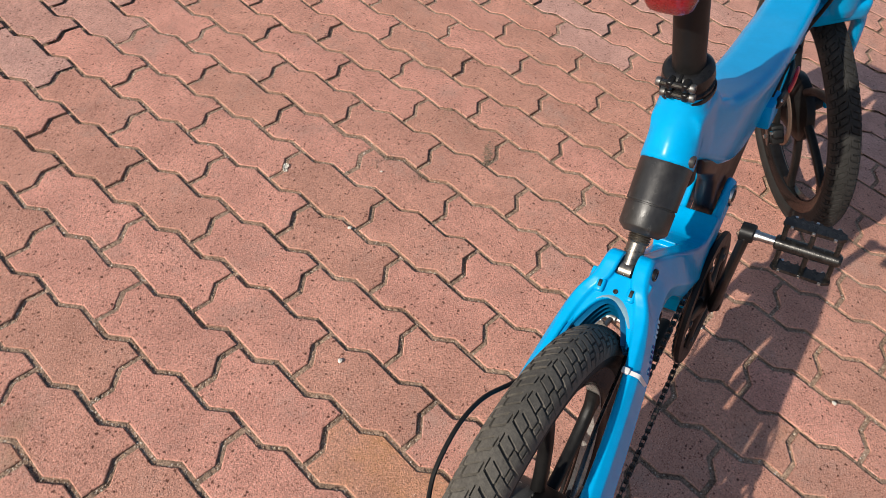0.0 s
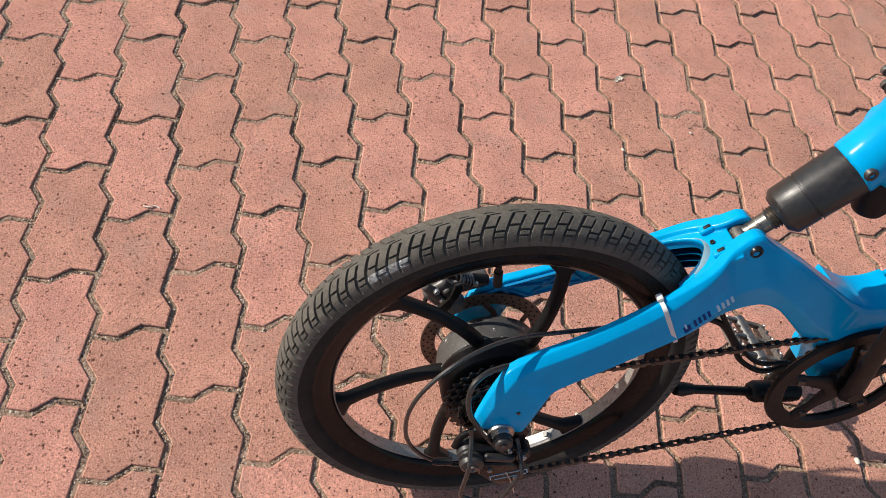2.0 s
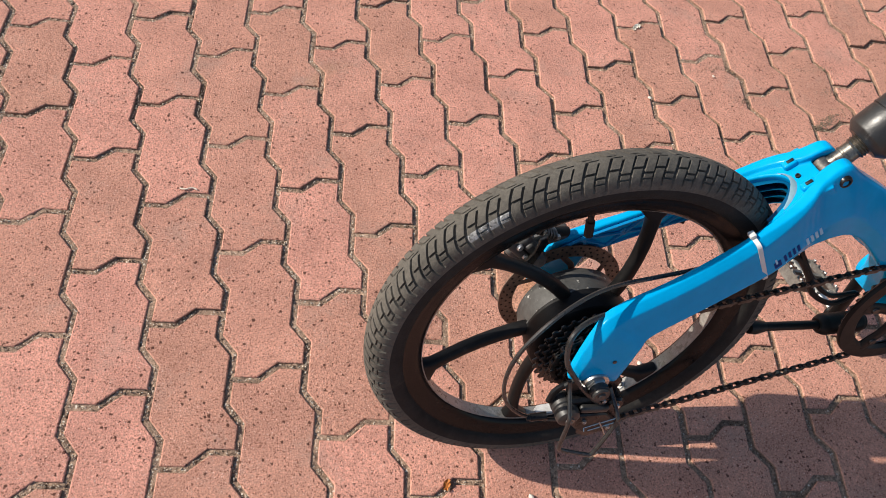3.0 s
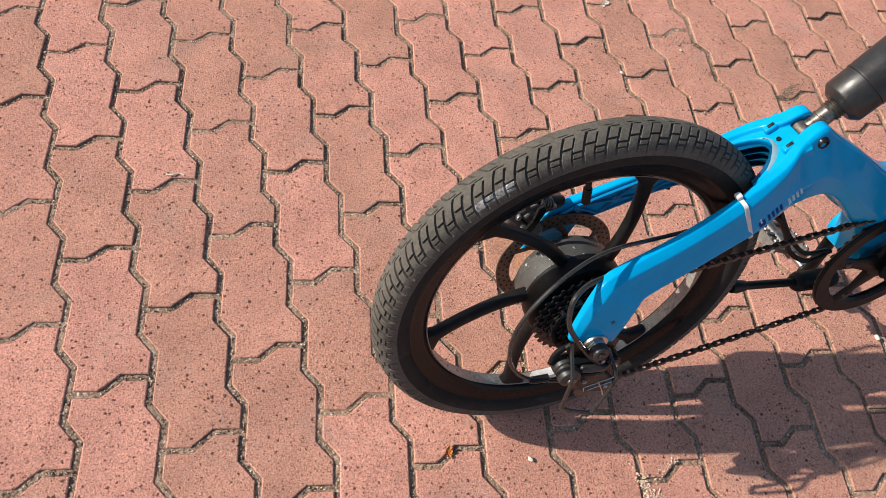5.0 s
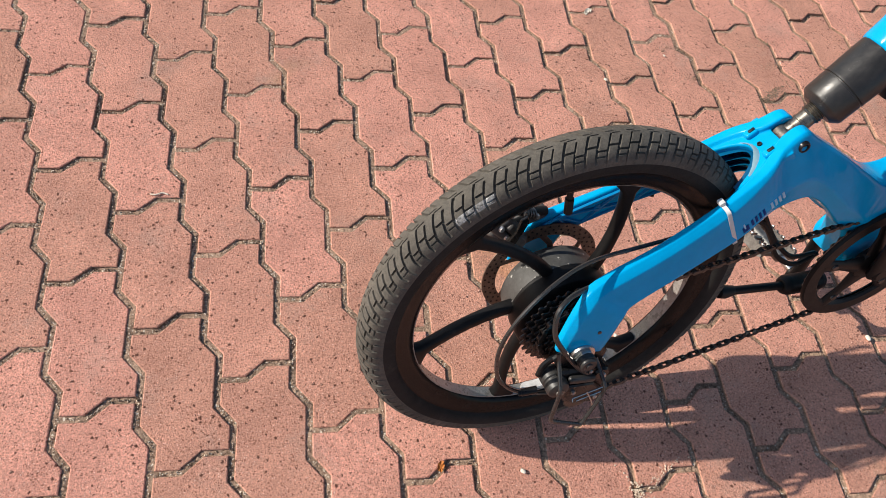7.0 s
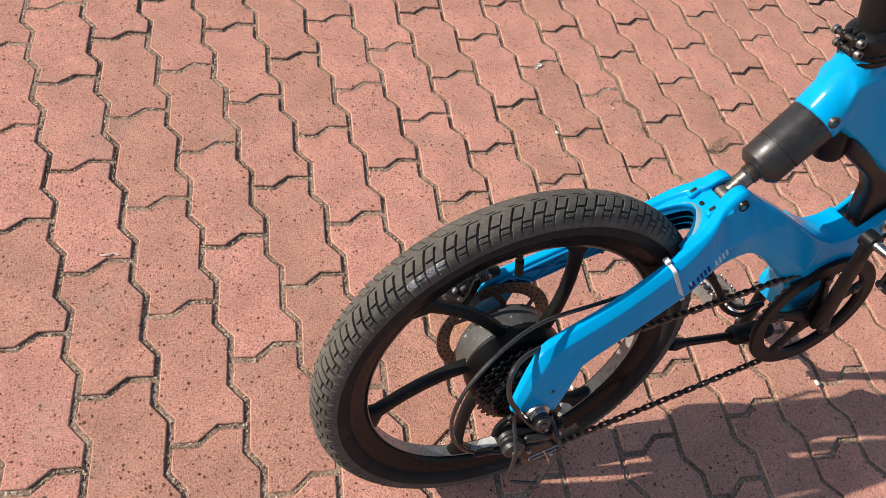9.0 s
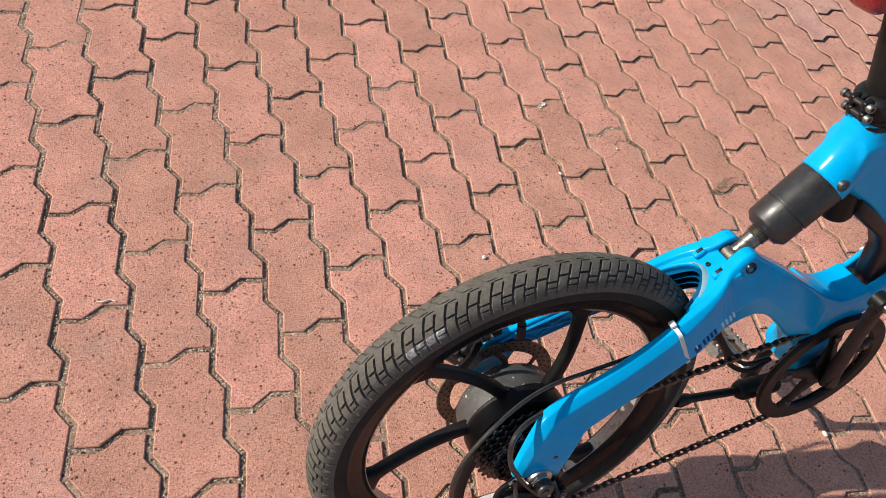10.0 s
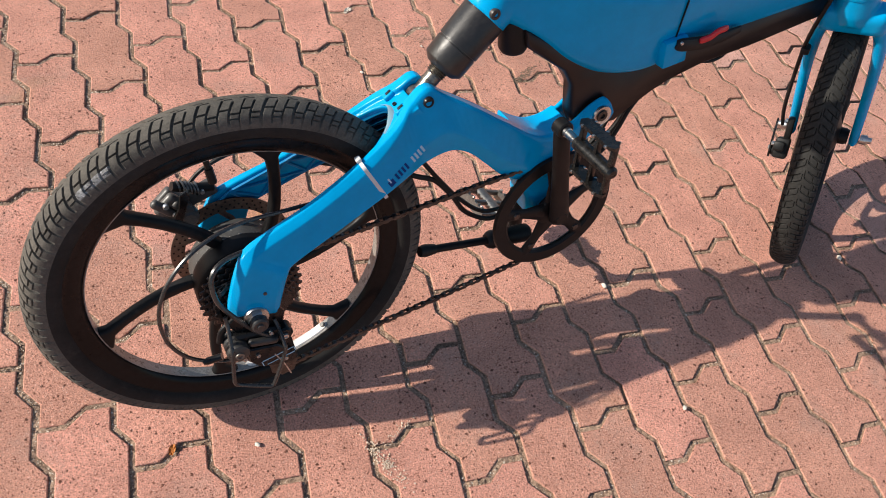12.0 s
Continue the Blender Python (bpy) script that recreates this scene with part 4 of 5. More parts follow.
for dz, out_ in ((-0.006, 0.019), (0.007, 0.024)):
    axis_x, axis_z = 0.343 - dz * 0.3, 0.688 + dz
    bm = bmesh.new()
    sweep(bm, [(axis_x, out_ - 0.002, axis_z), (axis_x, -0.017, axis_z)], 0.0036, 10, up=(0, 0, 1))
    part("clamp_bolt", bm, DARK_STEEL, clamp, "dark steel clamp bolt")
    for end in (out_, -0.0185):
        turn_ = 1 if end > 0 else -1
        bm = bmesh.new()
        lathe(bm, [(0.0, end - turn_ * 0.0015), (0.0022, end - turn_ * 0.0015), (0.0024, end), (0.0044, end), (0.0051, end - turn_ * 0.0010), (0.0051, end - turn_ * 0.0052), (0.0, end - turn_ * 0.0052)], (axis_x, 0, axis_z), 14)
        part("bolt_head", bm, GREY_STEEL, clamp, "worn steel bolt head")
    for y in (0.009, -0.008):
        bm = bmesh.new()
        block(bm, pose(axis_x + 0.003, y, axis_z, 0, -20, 0), (0.013, 0.0085, 0.0120), 0.003, 3)
        part("clamp_ear", bm, GEAR_BLACK, clamp)
bm = bmesh.new()
along(bm, seat_top, post_dir, [(0.0262, -0.016), (0.0300, -0.015), (0.0306, -0.0125), (0.0300, -0.010), (0.0262, -0.009)], 36)
part("clamp_rim", bm, GEAR_BLACK, clamp)
bm = bmesh.new()
lo = Vector((0.2955, 0.004, 0.804))
loops = []
for f, s in ((0, 0.72), (0.06, 0.88), (0.2, 0.97), (0.5, 1.0), (0.8, 0.96), (0.95, 0.86), (1.0, 0.7)):
    c = lo + post_dir * (0.085 * f)
    loops.append([c + Vector((a * s, b * s, a * s * 0.35)) for a, b in rounded(0.044, 0.066 - 0.016 * (1 - f), 0.012, 4)])
loft(bm, loops)
lamp = part("tail_lamp", bm, RED_LENS, bike, "red faceted plastic tail lamp")
bm = bmesh.new()
along(bm, seat_top + post_dir * 0.130, post_dir, [(0.0172, 0), (0.0205, 0.001), (0.0205, 0.022), (0.0172, 0.023)], 24)
part("lamp_bracket", bm, BLACK_MATT, lamp, "black lamp bracket")

# ---- cranks, chainring, pedals ----
BB = Vector((0.485, 0, 0.270))
bm = bmesh.new()
lathe(bm, [(0.106, -0.056), (0.1075, -0.053), (0.1075, -0.050), (0.104, -0.047), (0.089, -0.047), (0.083, -0.050), (0.083, -0.053), (0.087, -0.056)], BB, 80, True)
ring = part("chainring", bm, BLACK_CAST, bike, "black alloy chainring with guard ring")
bm = bmesh.new()
for k in range(5):
    a = radians(72 * k + 100)
    sweep(bm, [BB + Vector((0.018 * math.cos(a), -0.054, 0.018 * math.sin(a))), BB + Vector((0.055 * math.cos(a), -0.053, 0.055 * math.sin(a))), BB + Vector((0.090 * math.cos(a), -0.0515, 0.090 * math.sin(a)))],
          [0.018, 0.0095, 0.0125], 10, flat=0.4)
lathe(bm, [(0.0, -0.061), (0.020, -0.061), (0.028, -0.058), (0.030, -0.052), (0.028, -0.046), (0.0, -0.046)], BB, 32)
part("spider", bm, BLACK_CAST, ring)
out = []
for i in range(46 * 4):
    a = 2 * math.pi * i / (46 * 4)
    r = 0.0985 + (0.003 if i % 4 in (1, 2) else -0.002)
    out.append((BB.x + r * math.cos(a), BB.z + r * math.sin(a)))
bm = bmesh.new()
hole = [(BB.x + 0.088 * math.cos(2 * math.pi * i / len(out)), BB.z + 0.088 * math.sin(2 * math.pi * i / len(out))) for i in range(len(out))]
loft(bm, [[(x, y, z) for x, z in lp] for lp, y in ((out, -0.045), (out, -0.043), (hole, -0.043), (hole, -0.045))], True)
part("toothed_ring", bm, DARK_STEEL, ring, smooth=False)
for k in range(5):
    a = radians(72 * k + 100)
    bm = bmesh.new()
    lathe(bm, [(0.0, -0.0605), (0.005, -0.0605), (0.006, -0.059), (0.006, -0.05)], BB + Vector((0.072 * math.cos(a), 0.002, 0.072 * math.sin(a))), 12)
    part("ring_bolt", bm, DARK_STEEL, ring)


def crank(name, side, end):
    bm = bmesh.new()
    a = BB + Vector((0, -0.070 if side < 0 else 0.032, 0))
    b = Vector(end)
    d = (b - a).normalized()
    sweep(bm, [a - d * 0.012, a, a.lerp(b, 0.3), a.lerp(b, 0.7), b, b + d * 0.006], [0.013, 0.0185, 0.0155, 0.0140, 0.0140, 0.008], 14, flat=0.5, up=(0, 1, 0))
    lathe(bm, [(0.0, side * 0.010), (0.010, side * 0.010), (0.013, side * 0.007), (0.014, 0.0)], a, 20)
    lathe(bm, [(0.0, side * 0.0095), (0.011, side * 0.0095), (0.0125, side * 0.008), (0.0125, -side * 0.008), (0.0, -side * 0.0095)], b, 20)
    return part(name, bm, BLACK_CAST, bike, "black forged crank arm")


def pedal(name, side, at, lean, mat, label, size):
    """A flat platform pedal; its spindle points to the given side."""
    bm = bmesh.new()
    sweep(bm, [(0, 0.004, 0), (0, 0.012, 0), (0, 0.0125, 0), (0, 0.042, 0)], [0.0085, 0.0085, 0.0072, 0.0068], 14, up=(0, 0, 1))
    spindle = part(name, bm, STEEL, bike, label)
    m = pose(*at, 0, lean, 0)
    shrink = Matrix.Diagonal((0.84 * size, 0.82 * size, 0.9, 1))
    spindle.matrix_basis = m @ shrink if side > 0 else m @ pose(0, 0, 0, 0, 0, 180) @ shrink
    bm = bmesh.new()
    sweep(bm, [(0, 0.026, 0), (0, 0.028, 0), (0, 0.118, 0), (0, 0.122, 0)], [0.009, 0.0115, 0.0105, 0.007], 14, up=(0, 0, 1))
    for s in (-1, 1):
        out = [(0.030, -0.006), (0.036, -0.011), (0.110, -0.011), (0.118, -0.005), (0.116, 0.004), (0.106, 0.009), (0.042, 0.009), (0.031, 0.005)]
        loft(bm, [[(s * x, y, z) for y, z in out] for x in (0.040, 0.0455)])
        for k in range(6):                      # saw teeth along the rim
            y = 0.040 + 0.013 * k
            loft(bm, [[(s * x, y + a, b) for a, b in ((-0.004, 0.008), (0.004, 0.008), (0.001, 0.0125), (-0.001, 0.0125))] for x in (0.040, 0.0455)])
    for y in (0.036, 0.075, 0.112):
        block(bm, pose(0, y, 0), (0.086, 0.008, 0.010), 0.002)
    part("platform", bm, mat, spindle).matrix_basis = pose(0, 0.011, 0)
    for s in (-1, 1):
        for y in (0.044, 0.074, 0.104):
            for z in (-1, 1):
                bm = bmesh.new()
                block(bm, pose(s * 0.0428, y + 0.011, z * 0.0115), (0.0048, 0.0048, 0.005), 0.001)
                part("grip_pin", bm, STEEL, spindle, "bright steel grip pin")
    return spindle


crank("crank_arm", -1, (0.433, -0.094, 0.460))
crank("crank_arm", 1, (0.484, 0.036, 0.150))
pedal("pedal", -1, (0.427, -0.098, 0.462), 90, PEDAL_METAL, "worn dark metal platform pedal with bright steel spindle and pins", 1.0)
pedal("pedal", 1, (0.478, 0.038, 0.154), 20, GREY_STEEL, "worn silver platform pedal with steel pins", 1.18)


# ---- chain ----
def chain_line():
    pts = []
    for k in range(-80, 96, 4):                     # round the chainring's front
        a = radians(k)
        pts.append(Vector((BB.x + 0.0985 * math.cos(a), -0.044, BB.z + 0.0985 * math.sin(a))))
    a = radians(96)
    pts.append(Vector((0.05, -0.057, 0.326)))
    for k in range(80, 282, 8):                     # round the sprocket
        a = radians(k)
        pts.append(Vector((0.045 * math.cos(a), -0.058, R + 0.045 * math.sin(a))))
    for q in ((0.024, -0.063, 0.200), (0.040, -0.066, 0.182), (0.034, -0.066, 0.162), (0.016, -0.066, 0.152), (0.011, -0.066, 0.140), (0.018, -0.066, 0.125), (0.034, -0.065, 0.120)):
        pts.append(Vector(q))
    return pts


line = chain_line() + [chain_line()[0]]
total = sum((b - a).length for a, b in zip(line, line[1:]))
links = 2 * round(total / 0.0127 / 2)
pitch = total / links
places, goal, acc = [], 0.0, 0.0
for a, b in zip(line, line[1:]):
    ln = (b - a).length
    while goal <= acc + ln + 1e-9 and len(places) < links:
        places.append(a.lerp(b, (goal - acc) / ln))
        goal += pitch
    acc += ln
bm = bmesh.new()
for q in places:
    lathe(bm, [(0.0, -0.0040), (0.0018, -0.0040), (0.0018, -0.0016), (0.0038, -0.0014), (0.0038, 0.0014), (0.0018, 0.0016), (0.0018, 0.0040), (0.0, 0.0040)], q, 8)
chain = part("chain", bm, DARK_STEEL, bike, "oily dark steel roller chain")


def link_mesh(half):
    bm = bmesh.new()
    o = []
    for s in (-1, 1):
        for k in range(-90, 91, 45):
            a = radians(k)
            o.append((s * (pitch / 2 + 0.0037 * math.cos(a)), s * 0.0037 * math.sin(a)))
        o.append((0, s * 0.0025))
    for s in (-1, 1):
        plate(bm, o, s * half, s * (half + 0.0011), 0.0002)
    me = bpy.data.meshes.new("chain_link")
    bmesh.ops.recalc_face_normals(bm, faces=bm.faces)
    bm.to_mesh(me)
    bm.free()
    me.materials.append(DARK_STEEL)
    return me


inner_link, outer_link = link_mesh(0.0013), link_mesh(0.0026)
for k in range(len(places)):
    a, b = places[k], places[(k + 1) % len(places)]
    d = (b - a).normalized()
    s = Vector((0, 1, 0)) - d * d.y
    s.normalize()
    u = d.cross(s)
    c = (a + b) / 2
    share("chain_link", inner_link if k % 2 else outer_link, chain,
          Matrix(((d.x, s.x, u.x, c.x), (d.y, s.y, u.y, c.y), (d.z, s.z, u.z, c.z), (0, 0, 0, 1))))

# ---- rear derailleur, axle nut and guard ----
AXLE = (-0.002, 0, 0.270)
bm = bmesh.new()
lathe(bm, [(0.0, -0.1000), (0.0112, -0.1000), (0.0128, -0.0985), (0.0128, -0.0925), (0.0, -0.0925)], AXLE, 6)
nut = part("axle_nut", bm, STEEL, bike, "dull grey steel axle nut with a dark ribbed cap", angle=25)
bm = bmesh.new()
lathe(bm, [(0.0, -0.0945), (0.0160, -0.0945), (0.0164, -0.0935), (0.0164, -0.0900), (0.0, -0.0900)], AXLE, 32)
part("washer", bm, STEEL, nut, "grey steel washer")
bm = bmesh.new()
lathe(bm, [(0.0, -0.1130), (0.0040, -0.1130), (0.0050, -0.1110), (0.0095, -0.1115), (0.0110, -0.1100), (0.0112, -0.1065), (0.0119, -0.1060), (0.0119, -0.1005), (0.0110, -0.0990), (0.0, -0.0990)], AXLE, 32)
part("nut_cap", bm, GEAR_GREY, nut, "dark grey ribbed nut cap")
bm = bmesh.new()
plate(bm, [(-0.040, 0.268), (-0.030, 0.276), (0.030, 0.272), (0.036, 0.262), (0.030, 0.236), (0.008, 0.224), (-0.018, 0.230), (-0.032, 0.250)], -0.0905, -0.0840, 0.0015)
plate(bm, [(-0.034, 0.250), (0.026, 0.246), (0.040, 0.214), (0.044, 0.184), (0.026, 0.168), (-0.008, 0.176), (-0.026, 0.200), (-0.036, 0.226)], -0.1000, -0.0840, 0.0035)
lathe(bm, [(0.0, -0.104), (0.009, -0.104), (0.0115, -0.101), (0.0115, -0.086), (0.0, -0.084)], (0.030, 0, 0.232), 18)
lathe(bm, [(0.0, -0.106), (0.008, -0.106), (0.0105, -0.103), (0.0105, -0.086), (0.0, -0.084)], (0.034, 0, 0.186), 18)
derailleur = part("derailleur", bm, GEAR_BLACK, bike, "black rear derailleur with wire guard")
bm = bmesh.new()
plate(bm, [(-0.026, 0.229), (0.018, 0.222), (0.038, 0.197), (0.036, 0.182), (0.024, 0.178), (-0.006, 0.186), (-0.022, 0.204)], -0.1080, -0.0995, 0.002)
outer_link_ = part("parallel_link", bm, GEAR_BLACK, derailleur)
bm = bmesh.new()
block(bm, pose(0.000, -0.1035, 0.2335, 0, 12, 0), (0.040, 0.010, 0.011), 0.004, 3)
part("upper_link", bm, GEAR_GREY, derailleur, "worn grey link of the derailleur")
# pale printed outline on the lower plate
for q, w_, h_, tilt in (((0.016, -0.1083, 0.2035), 0.044, 0.0012, -14), ((0.020, -0.1083, 0.1945), 0.040, 0.0012, -14), ((-0.0055, -0.1083, 0.1935), 0.0012, 0.0090, -14), ((0.0395, -0.1083, 0.2050), 0.0012, 0.0090, -14)):
    bm = bmesh.new()
    block(bm, pose(*q, 0, tilt, 0), (w_, 0.0008, h_), 0)
    part("printed_line", bm, PALE_INK, outer_link_, "pale printed line", smooth=False)
bm = bmesh.new()
lathe(bm, [(0.0, -0.1135), (0.0085, -0.1135), (0.0140, -0.1105), (0.0152, -0.1060), (0.0152, -0.1000), (0.0132, -0.0985), (0.0132, -0.0960), (0.0152, -0.0945), (0.0156, -0.0900), (0.0156, -0.0800), (0.0, -0.0780)], (-0.034, 0, 0.230), 32)
barrel = part("spring_barrel", bm, GEAR_GREY, derailleur, "round dark grey spring barrel")
bm = bmesh.new()
lathe(bm, [(0.0, -0.1140), (0.0028, -0.1140), (0.0036, -0.1155), (0.0058, -0.1155), (0.0062, -0.1125)], (-0.034, 0, 0.230), 14)
part("barrel_bolt", bm, GREY_STEEL, barrel)
bm = bmesh.new()
sweep(bm, smooth_line([(-0.052, -0.086, 0.236), (-0.047, -0.084, 0.252), (-0.034, -0.083, 0.262), (-0.016, -0.083, 0.262)], 5), 0.0052, 10, flat=0.7)
part("hanger", bm, GEAR_BLACK, derailleur)
bm = bmesh.new()
sweep(bm, [(-0.078, -0.090, 0.212), (-0.074, -0.0905, 0.2125), (-0.0735, -0.0905, 0.2127), (-0.054, -0.094, 0.217)], [0.0036, 0.0042, 0.0050, 0.0052], 12)
part("cable_ferrule", bm, GEAR_BLACK, derailleur, "black cable end sleeve")
bm = bmesh.new()
sweep(bm, smooth_line([(0.012, -0.108, 0.206), (0.022, -0.111, 0.186), (0.030, -0.113, 0.162)], 4), 0.0010, 6)
part("cable_end", bm, STEEL, derailleur, "bare steel cable end")
for x, z in ((0.022, 0.178), (0.030, 0.140)):
    bm = bmesh.new()
    lathe(bm, [(0.0, -0.0685), (0.006, -0.0685), (0.006, -0.068), (0.0185, -0.068), (0.0185, -0.063), (0.0, -0.063)], (x, 0, z), 22)
    part("jockey_wheel", bm, GEAR_BLACK, derailleur)
bm = bmesh.new()
plate(bm, [(0.004, 0.192), (0.016, 0.200), (0.034, 0.196), (0.042, 0.178), (0.050, 0.137), (0.044, 0.118), (0.026, 0.114), (0.012, 0.126), (0.008, 0.156)], -0.0735, -0.0755, 0.0004)
part("cage_plate", bm, DARK_STEEL, derailleur, "worn dark steel cage plate")
bm = bmesh.new()
guard = [(-0.042, -0.098, 0.292), (-0.041, -0.103, 0.279), (-0.043, -0.118, 0.262), (-0.0445, -0.126, 0.250), (-0.048, -0.1295, 0.212), (-0.0475, -0.130, 0.199), (-0.040, -0.130, 0.192), (-0.010, -0.1315, 0.176), (-0.0016, -0.1316, 0.173), (0.004, -0.131, 0.181), (0.0225, -0.124, 0.224), (0.0235, -0.119, 0.236), (0.023, -0.100, 0.246), (0.020, -0.092, 0.256)]
sweep(bm, smooth_line(guard, 6), 0.0027, 10, up=(0.2, 1, 0.1))
part("guard_wire", bm, CABLE_GREY, derailleur, "bent glossy black wire guard")
for q, r in (((-0.010, -0.1085, 0.214), 0.0030), ((0.026, -0.1085, 0.192), 0.0032), ((-0.026, -0.1010, 0.206), 0.0034), ((0.012, -0.1010, 0.242), 0.0030), ((0.030, -0.1050, 0.232), 0.0040)):
    bm = bmesh.new()
    lathe(bm, [(0.0, -0.0012), (r * 0.45, -0.0012), (r * 0.6, -0.0024), (r * 0.92, -0.0024), (r, -0.0016), (r, 0.005)], q, 12)
    part("limit_screw", bm, STEEL, derailleur, "small bright screw")
# gear cable looping behind the sprockets, motor lead
bm = bmesh.new()
loop = [(0.345, -0.020, 0.425), (0.310, -0.022, 0.430), (0.260, -0.026, 0.416), (0.190, -0.030, 0.392), (0.120, -0.036, 0.388), (0.060, -0.045, 0.393), (0.008, -0.055, 0.400), (-0.030, -0.064, 0.398),
        (-0.066, -0.075, 0.386), (-0.096, -0.082, 0.358), (-0.113, -0.085, 0.322), (-0.116, -0.086, 0.284), (-0.108, -0.087, 0.250), (-0.088, -0.088, 0.222), (-0.060, -0.090, 0.206), (-0.034, -0.092, 0.200)]
sweep(bm, smooth_line(loop, 7), 0.0026, 8)
part("gear_cable", bm, CABLE_GREY, bike, "black gear cable looped past the sprockets")
bm = bmesh.new()
lead = [(0.062, -0.048, 0.342), (0.036, -0.050, 0.352), (0.014, -0.057, 0.356), (-0.026, -0.070, 0.360), (-0.046, -0.080, 0.347), (-0.047, -0.088, 0.317), (-0.034, -0.095, 0.291), (-0.006, -0.100, 0.252), (0.017, -0.100, 0.232), (0.040, -0.094, 0.232)]
sweep(bm, smooth_line(lead, 7), 0.0034, 8)
part("motor_lead", bm, CABLE_GREY, bike, "black motor lead")
bm = bmesh.new()
sweep(bm, smooth_line([(0.262, -0.006, 0.400), (0.277, -0.010, 0.379), (0.299, -0.010, 0.349), (0.336, -0.010, 0.304), (0.381, -0.010, 0.266), (0.430, -0.006, 0.258)], 6), 0.0035, 8)
part("loose_cable", bm, BLACK_MATT, bike, "black cable hanging behind the cranks")
bm = bmesh.new()
sweep(bm, smooth_line([(0.240, -0.008, 0.378), (0.262, -0.010, 0.366), (0.292, -0.010, 0.350), (0.323, -0.010, 0.313), (0.350, -0.010, 0.274), (0.396, -0.010, 0.246), (0.440, -0.004, 0.252)], 6), 0.0040, 8)
part("loose_cable", bm, BLACK_MATT, bike, "black cable hanging behind the cranks")

# ---- kickstand, folded up ----
bm = bmesh.new()
sleeve = [Vector((0.482, -0.006, 0.186)).lerp(Vector((0.396, -0.010, 0.198)), i / 22) for i in range(23)]
sweep(bm, sleeve, [0.0120, 0.0150] + [0.0162 if i % 2 else 0.0150 for i in range(18)] + [0.0150, 0.0135, 0.0100], 16)
stand = part("kickstand", bm, BLACK_MATT, bike, "black kickstand folded along the chain side")
bm = bmesh.new()
sweep(bm, [(0.410, -0.010, 0.196), (0.292, -0.009, 0.213)], 0.0066, 12)
part("stand_leg", bm, BLACK_CAST, stand)
bm = bmesh.new()
sweep(bm, [(0.302, -0.009, 0.212), (0.284, -0.010, 0.215), (0.274, -0.011, 0.217)], [0.0080, 0.0105, 0.0085], 12)
part("stand_foot", bm, BLACK_MATT, stand, "black rubber foot")

# ---- front wheel and fork, steered to the left ----
FRONT = bike.matrix_basis.inverted() @ pose(1.8471, -0.9377, 0, -20.7, 0, 32.1) @ pose(0, 0, R)
tyre("front_tyre", FRONT, bike, RUBBER_DARK)
wheel_rim("front_rim", FRONT, bike, 20)
bm = bmesh.new()
lathe(bm, [(0.0, -0.046), (0.012, -0.046), (0.016, -0.040), (0.016, -0.030), (0.070, -0.012), (0.074, -0.004), (0.074, 0.006), (0.030, 0.030), (0.016, 0.040), (0.0, 0.046)], seg=40)
ob = part("front_hub", bm, BLACK_CAST, bike, "black front hub")
ob.matrix_basis = FRONT
FORK = FRONT
bm = bmesh.new()
lean_ = radians(17)


def fk(x, y, z):
    """Fork frame: z up the steering axis from the hub, leaning back."""
    return Vector((x * math.cos(lean_) - z * math.sin(lean_), y, x * math.sin(lean_) + z * math.cos(lean_)))


for s in (-1, 1):
    pts = [fk(-0.002, s * 0.056, -0.012), fk(0, s * 0.056, 0.02), fk(0.002, s * 0.055, 0.12), fk(0.004, s * 0.053, 0.20), fk(0.006, s * 0.047, 0.262), fk(0.006, s * 0.030, 0.300), fk(0.006, 0, 0.312)]
    sweep(bm, smooth_line(pts, 4), [0.0085 + 0.0075 * (i / 24) ** 2 for i in range(25)], 14, flat=1.5, up=(1, 0, 0))
block(bm, Matrix.Translation(fk(0.004, 0, 0.300)) @ pose(0, 0, 0, 0, -17, 0), (0.046, 0.106, 0.050), 0.016, 4)
along(bm, fk(0.006, 0, 0.300), fk(0, 0, 1), [(0.030, 0.0), (0.032, 0.02), (0.030, 0.056), (0.026, 0.06)], 28)
fork = part("fork", bm, BLUE, bike, "glossy bright blue front fork")
cast(fork, 0.0028, 6)
fork.matrix_basis = FORK
bm = bmesh.new()
along(bm, fk(0.006, 0, 0.352), fk(0, 0, 1), [(0.026, 0.0), (0.031, 0.004), (0.031, 0.11), (0.026, 0.115)], 28)
ob = part("head_tube", bm, BLUE, bike, "bright blue head tube")
ob.matrix_basis = FORK
bm = bmesh.new()
lathe(bm, [(0.0, -0.086), (0.006, -0.086), (0.006, -0.078), (0.0095, -0.078), (0.0095, -0.066), (0.0, -0.066)], seg=14)
part("front_axle_nut", bm, STEEL, fork, "bright steel axle nut")
bm = bmesh.new()
lathe(bm, [(0.0, 0.082), (0.006, 0.082), (0.0095, 0.076), (0.0095, 0.066), (0.0, 0.066)], seg=14)
part("front_axle_nut", bm, STEEL, fork, "bright steel axle nut")
bm = bmesh.new()
lathe(bm, [(0.0, -0.046), (0.014, -0.046), (0.014, -0.036), (0.0, -0.036)], seg=20)
part("axle_spacer", bm, BLACK_MATT, fork)
bm = bmesh.new()
lathe(bm, [(0.078, 0.036), (0.078, 0.038), (0.062, 0.038), (0.062, 0.036)], seg=64, closed=True)
part("front_disc", bm, ROTOR_STEEL, fork, "drilled steel brake disc")
bm = bmesh.new()
block(bm, pose(-0.062, 0.060, -0.010, 0, 30, 0), (0.034, 0.026, 0.040), 0.005)
block(bm, pose(-0.044, 0.056, 0.022, 0, 15, 0), (0.018, 0.012, 0.050), 0.004)
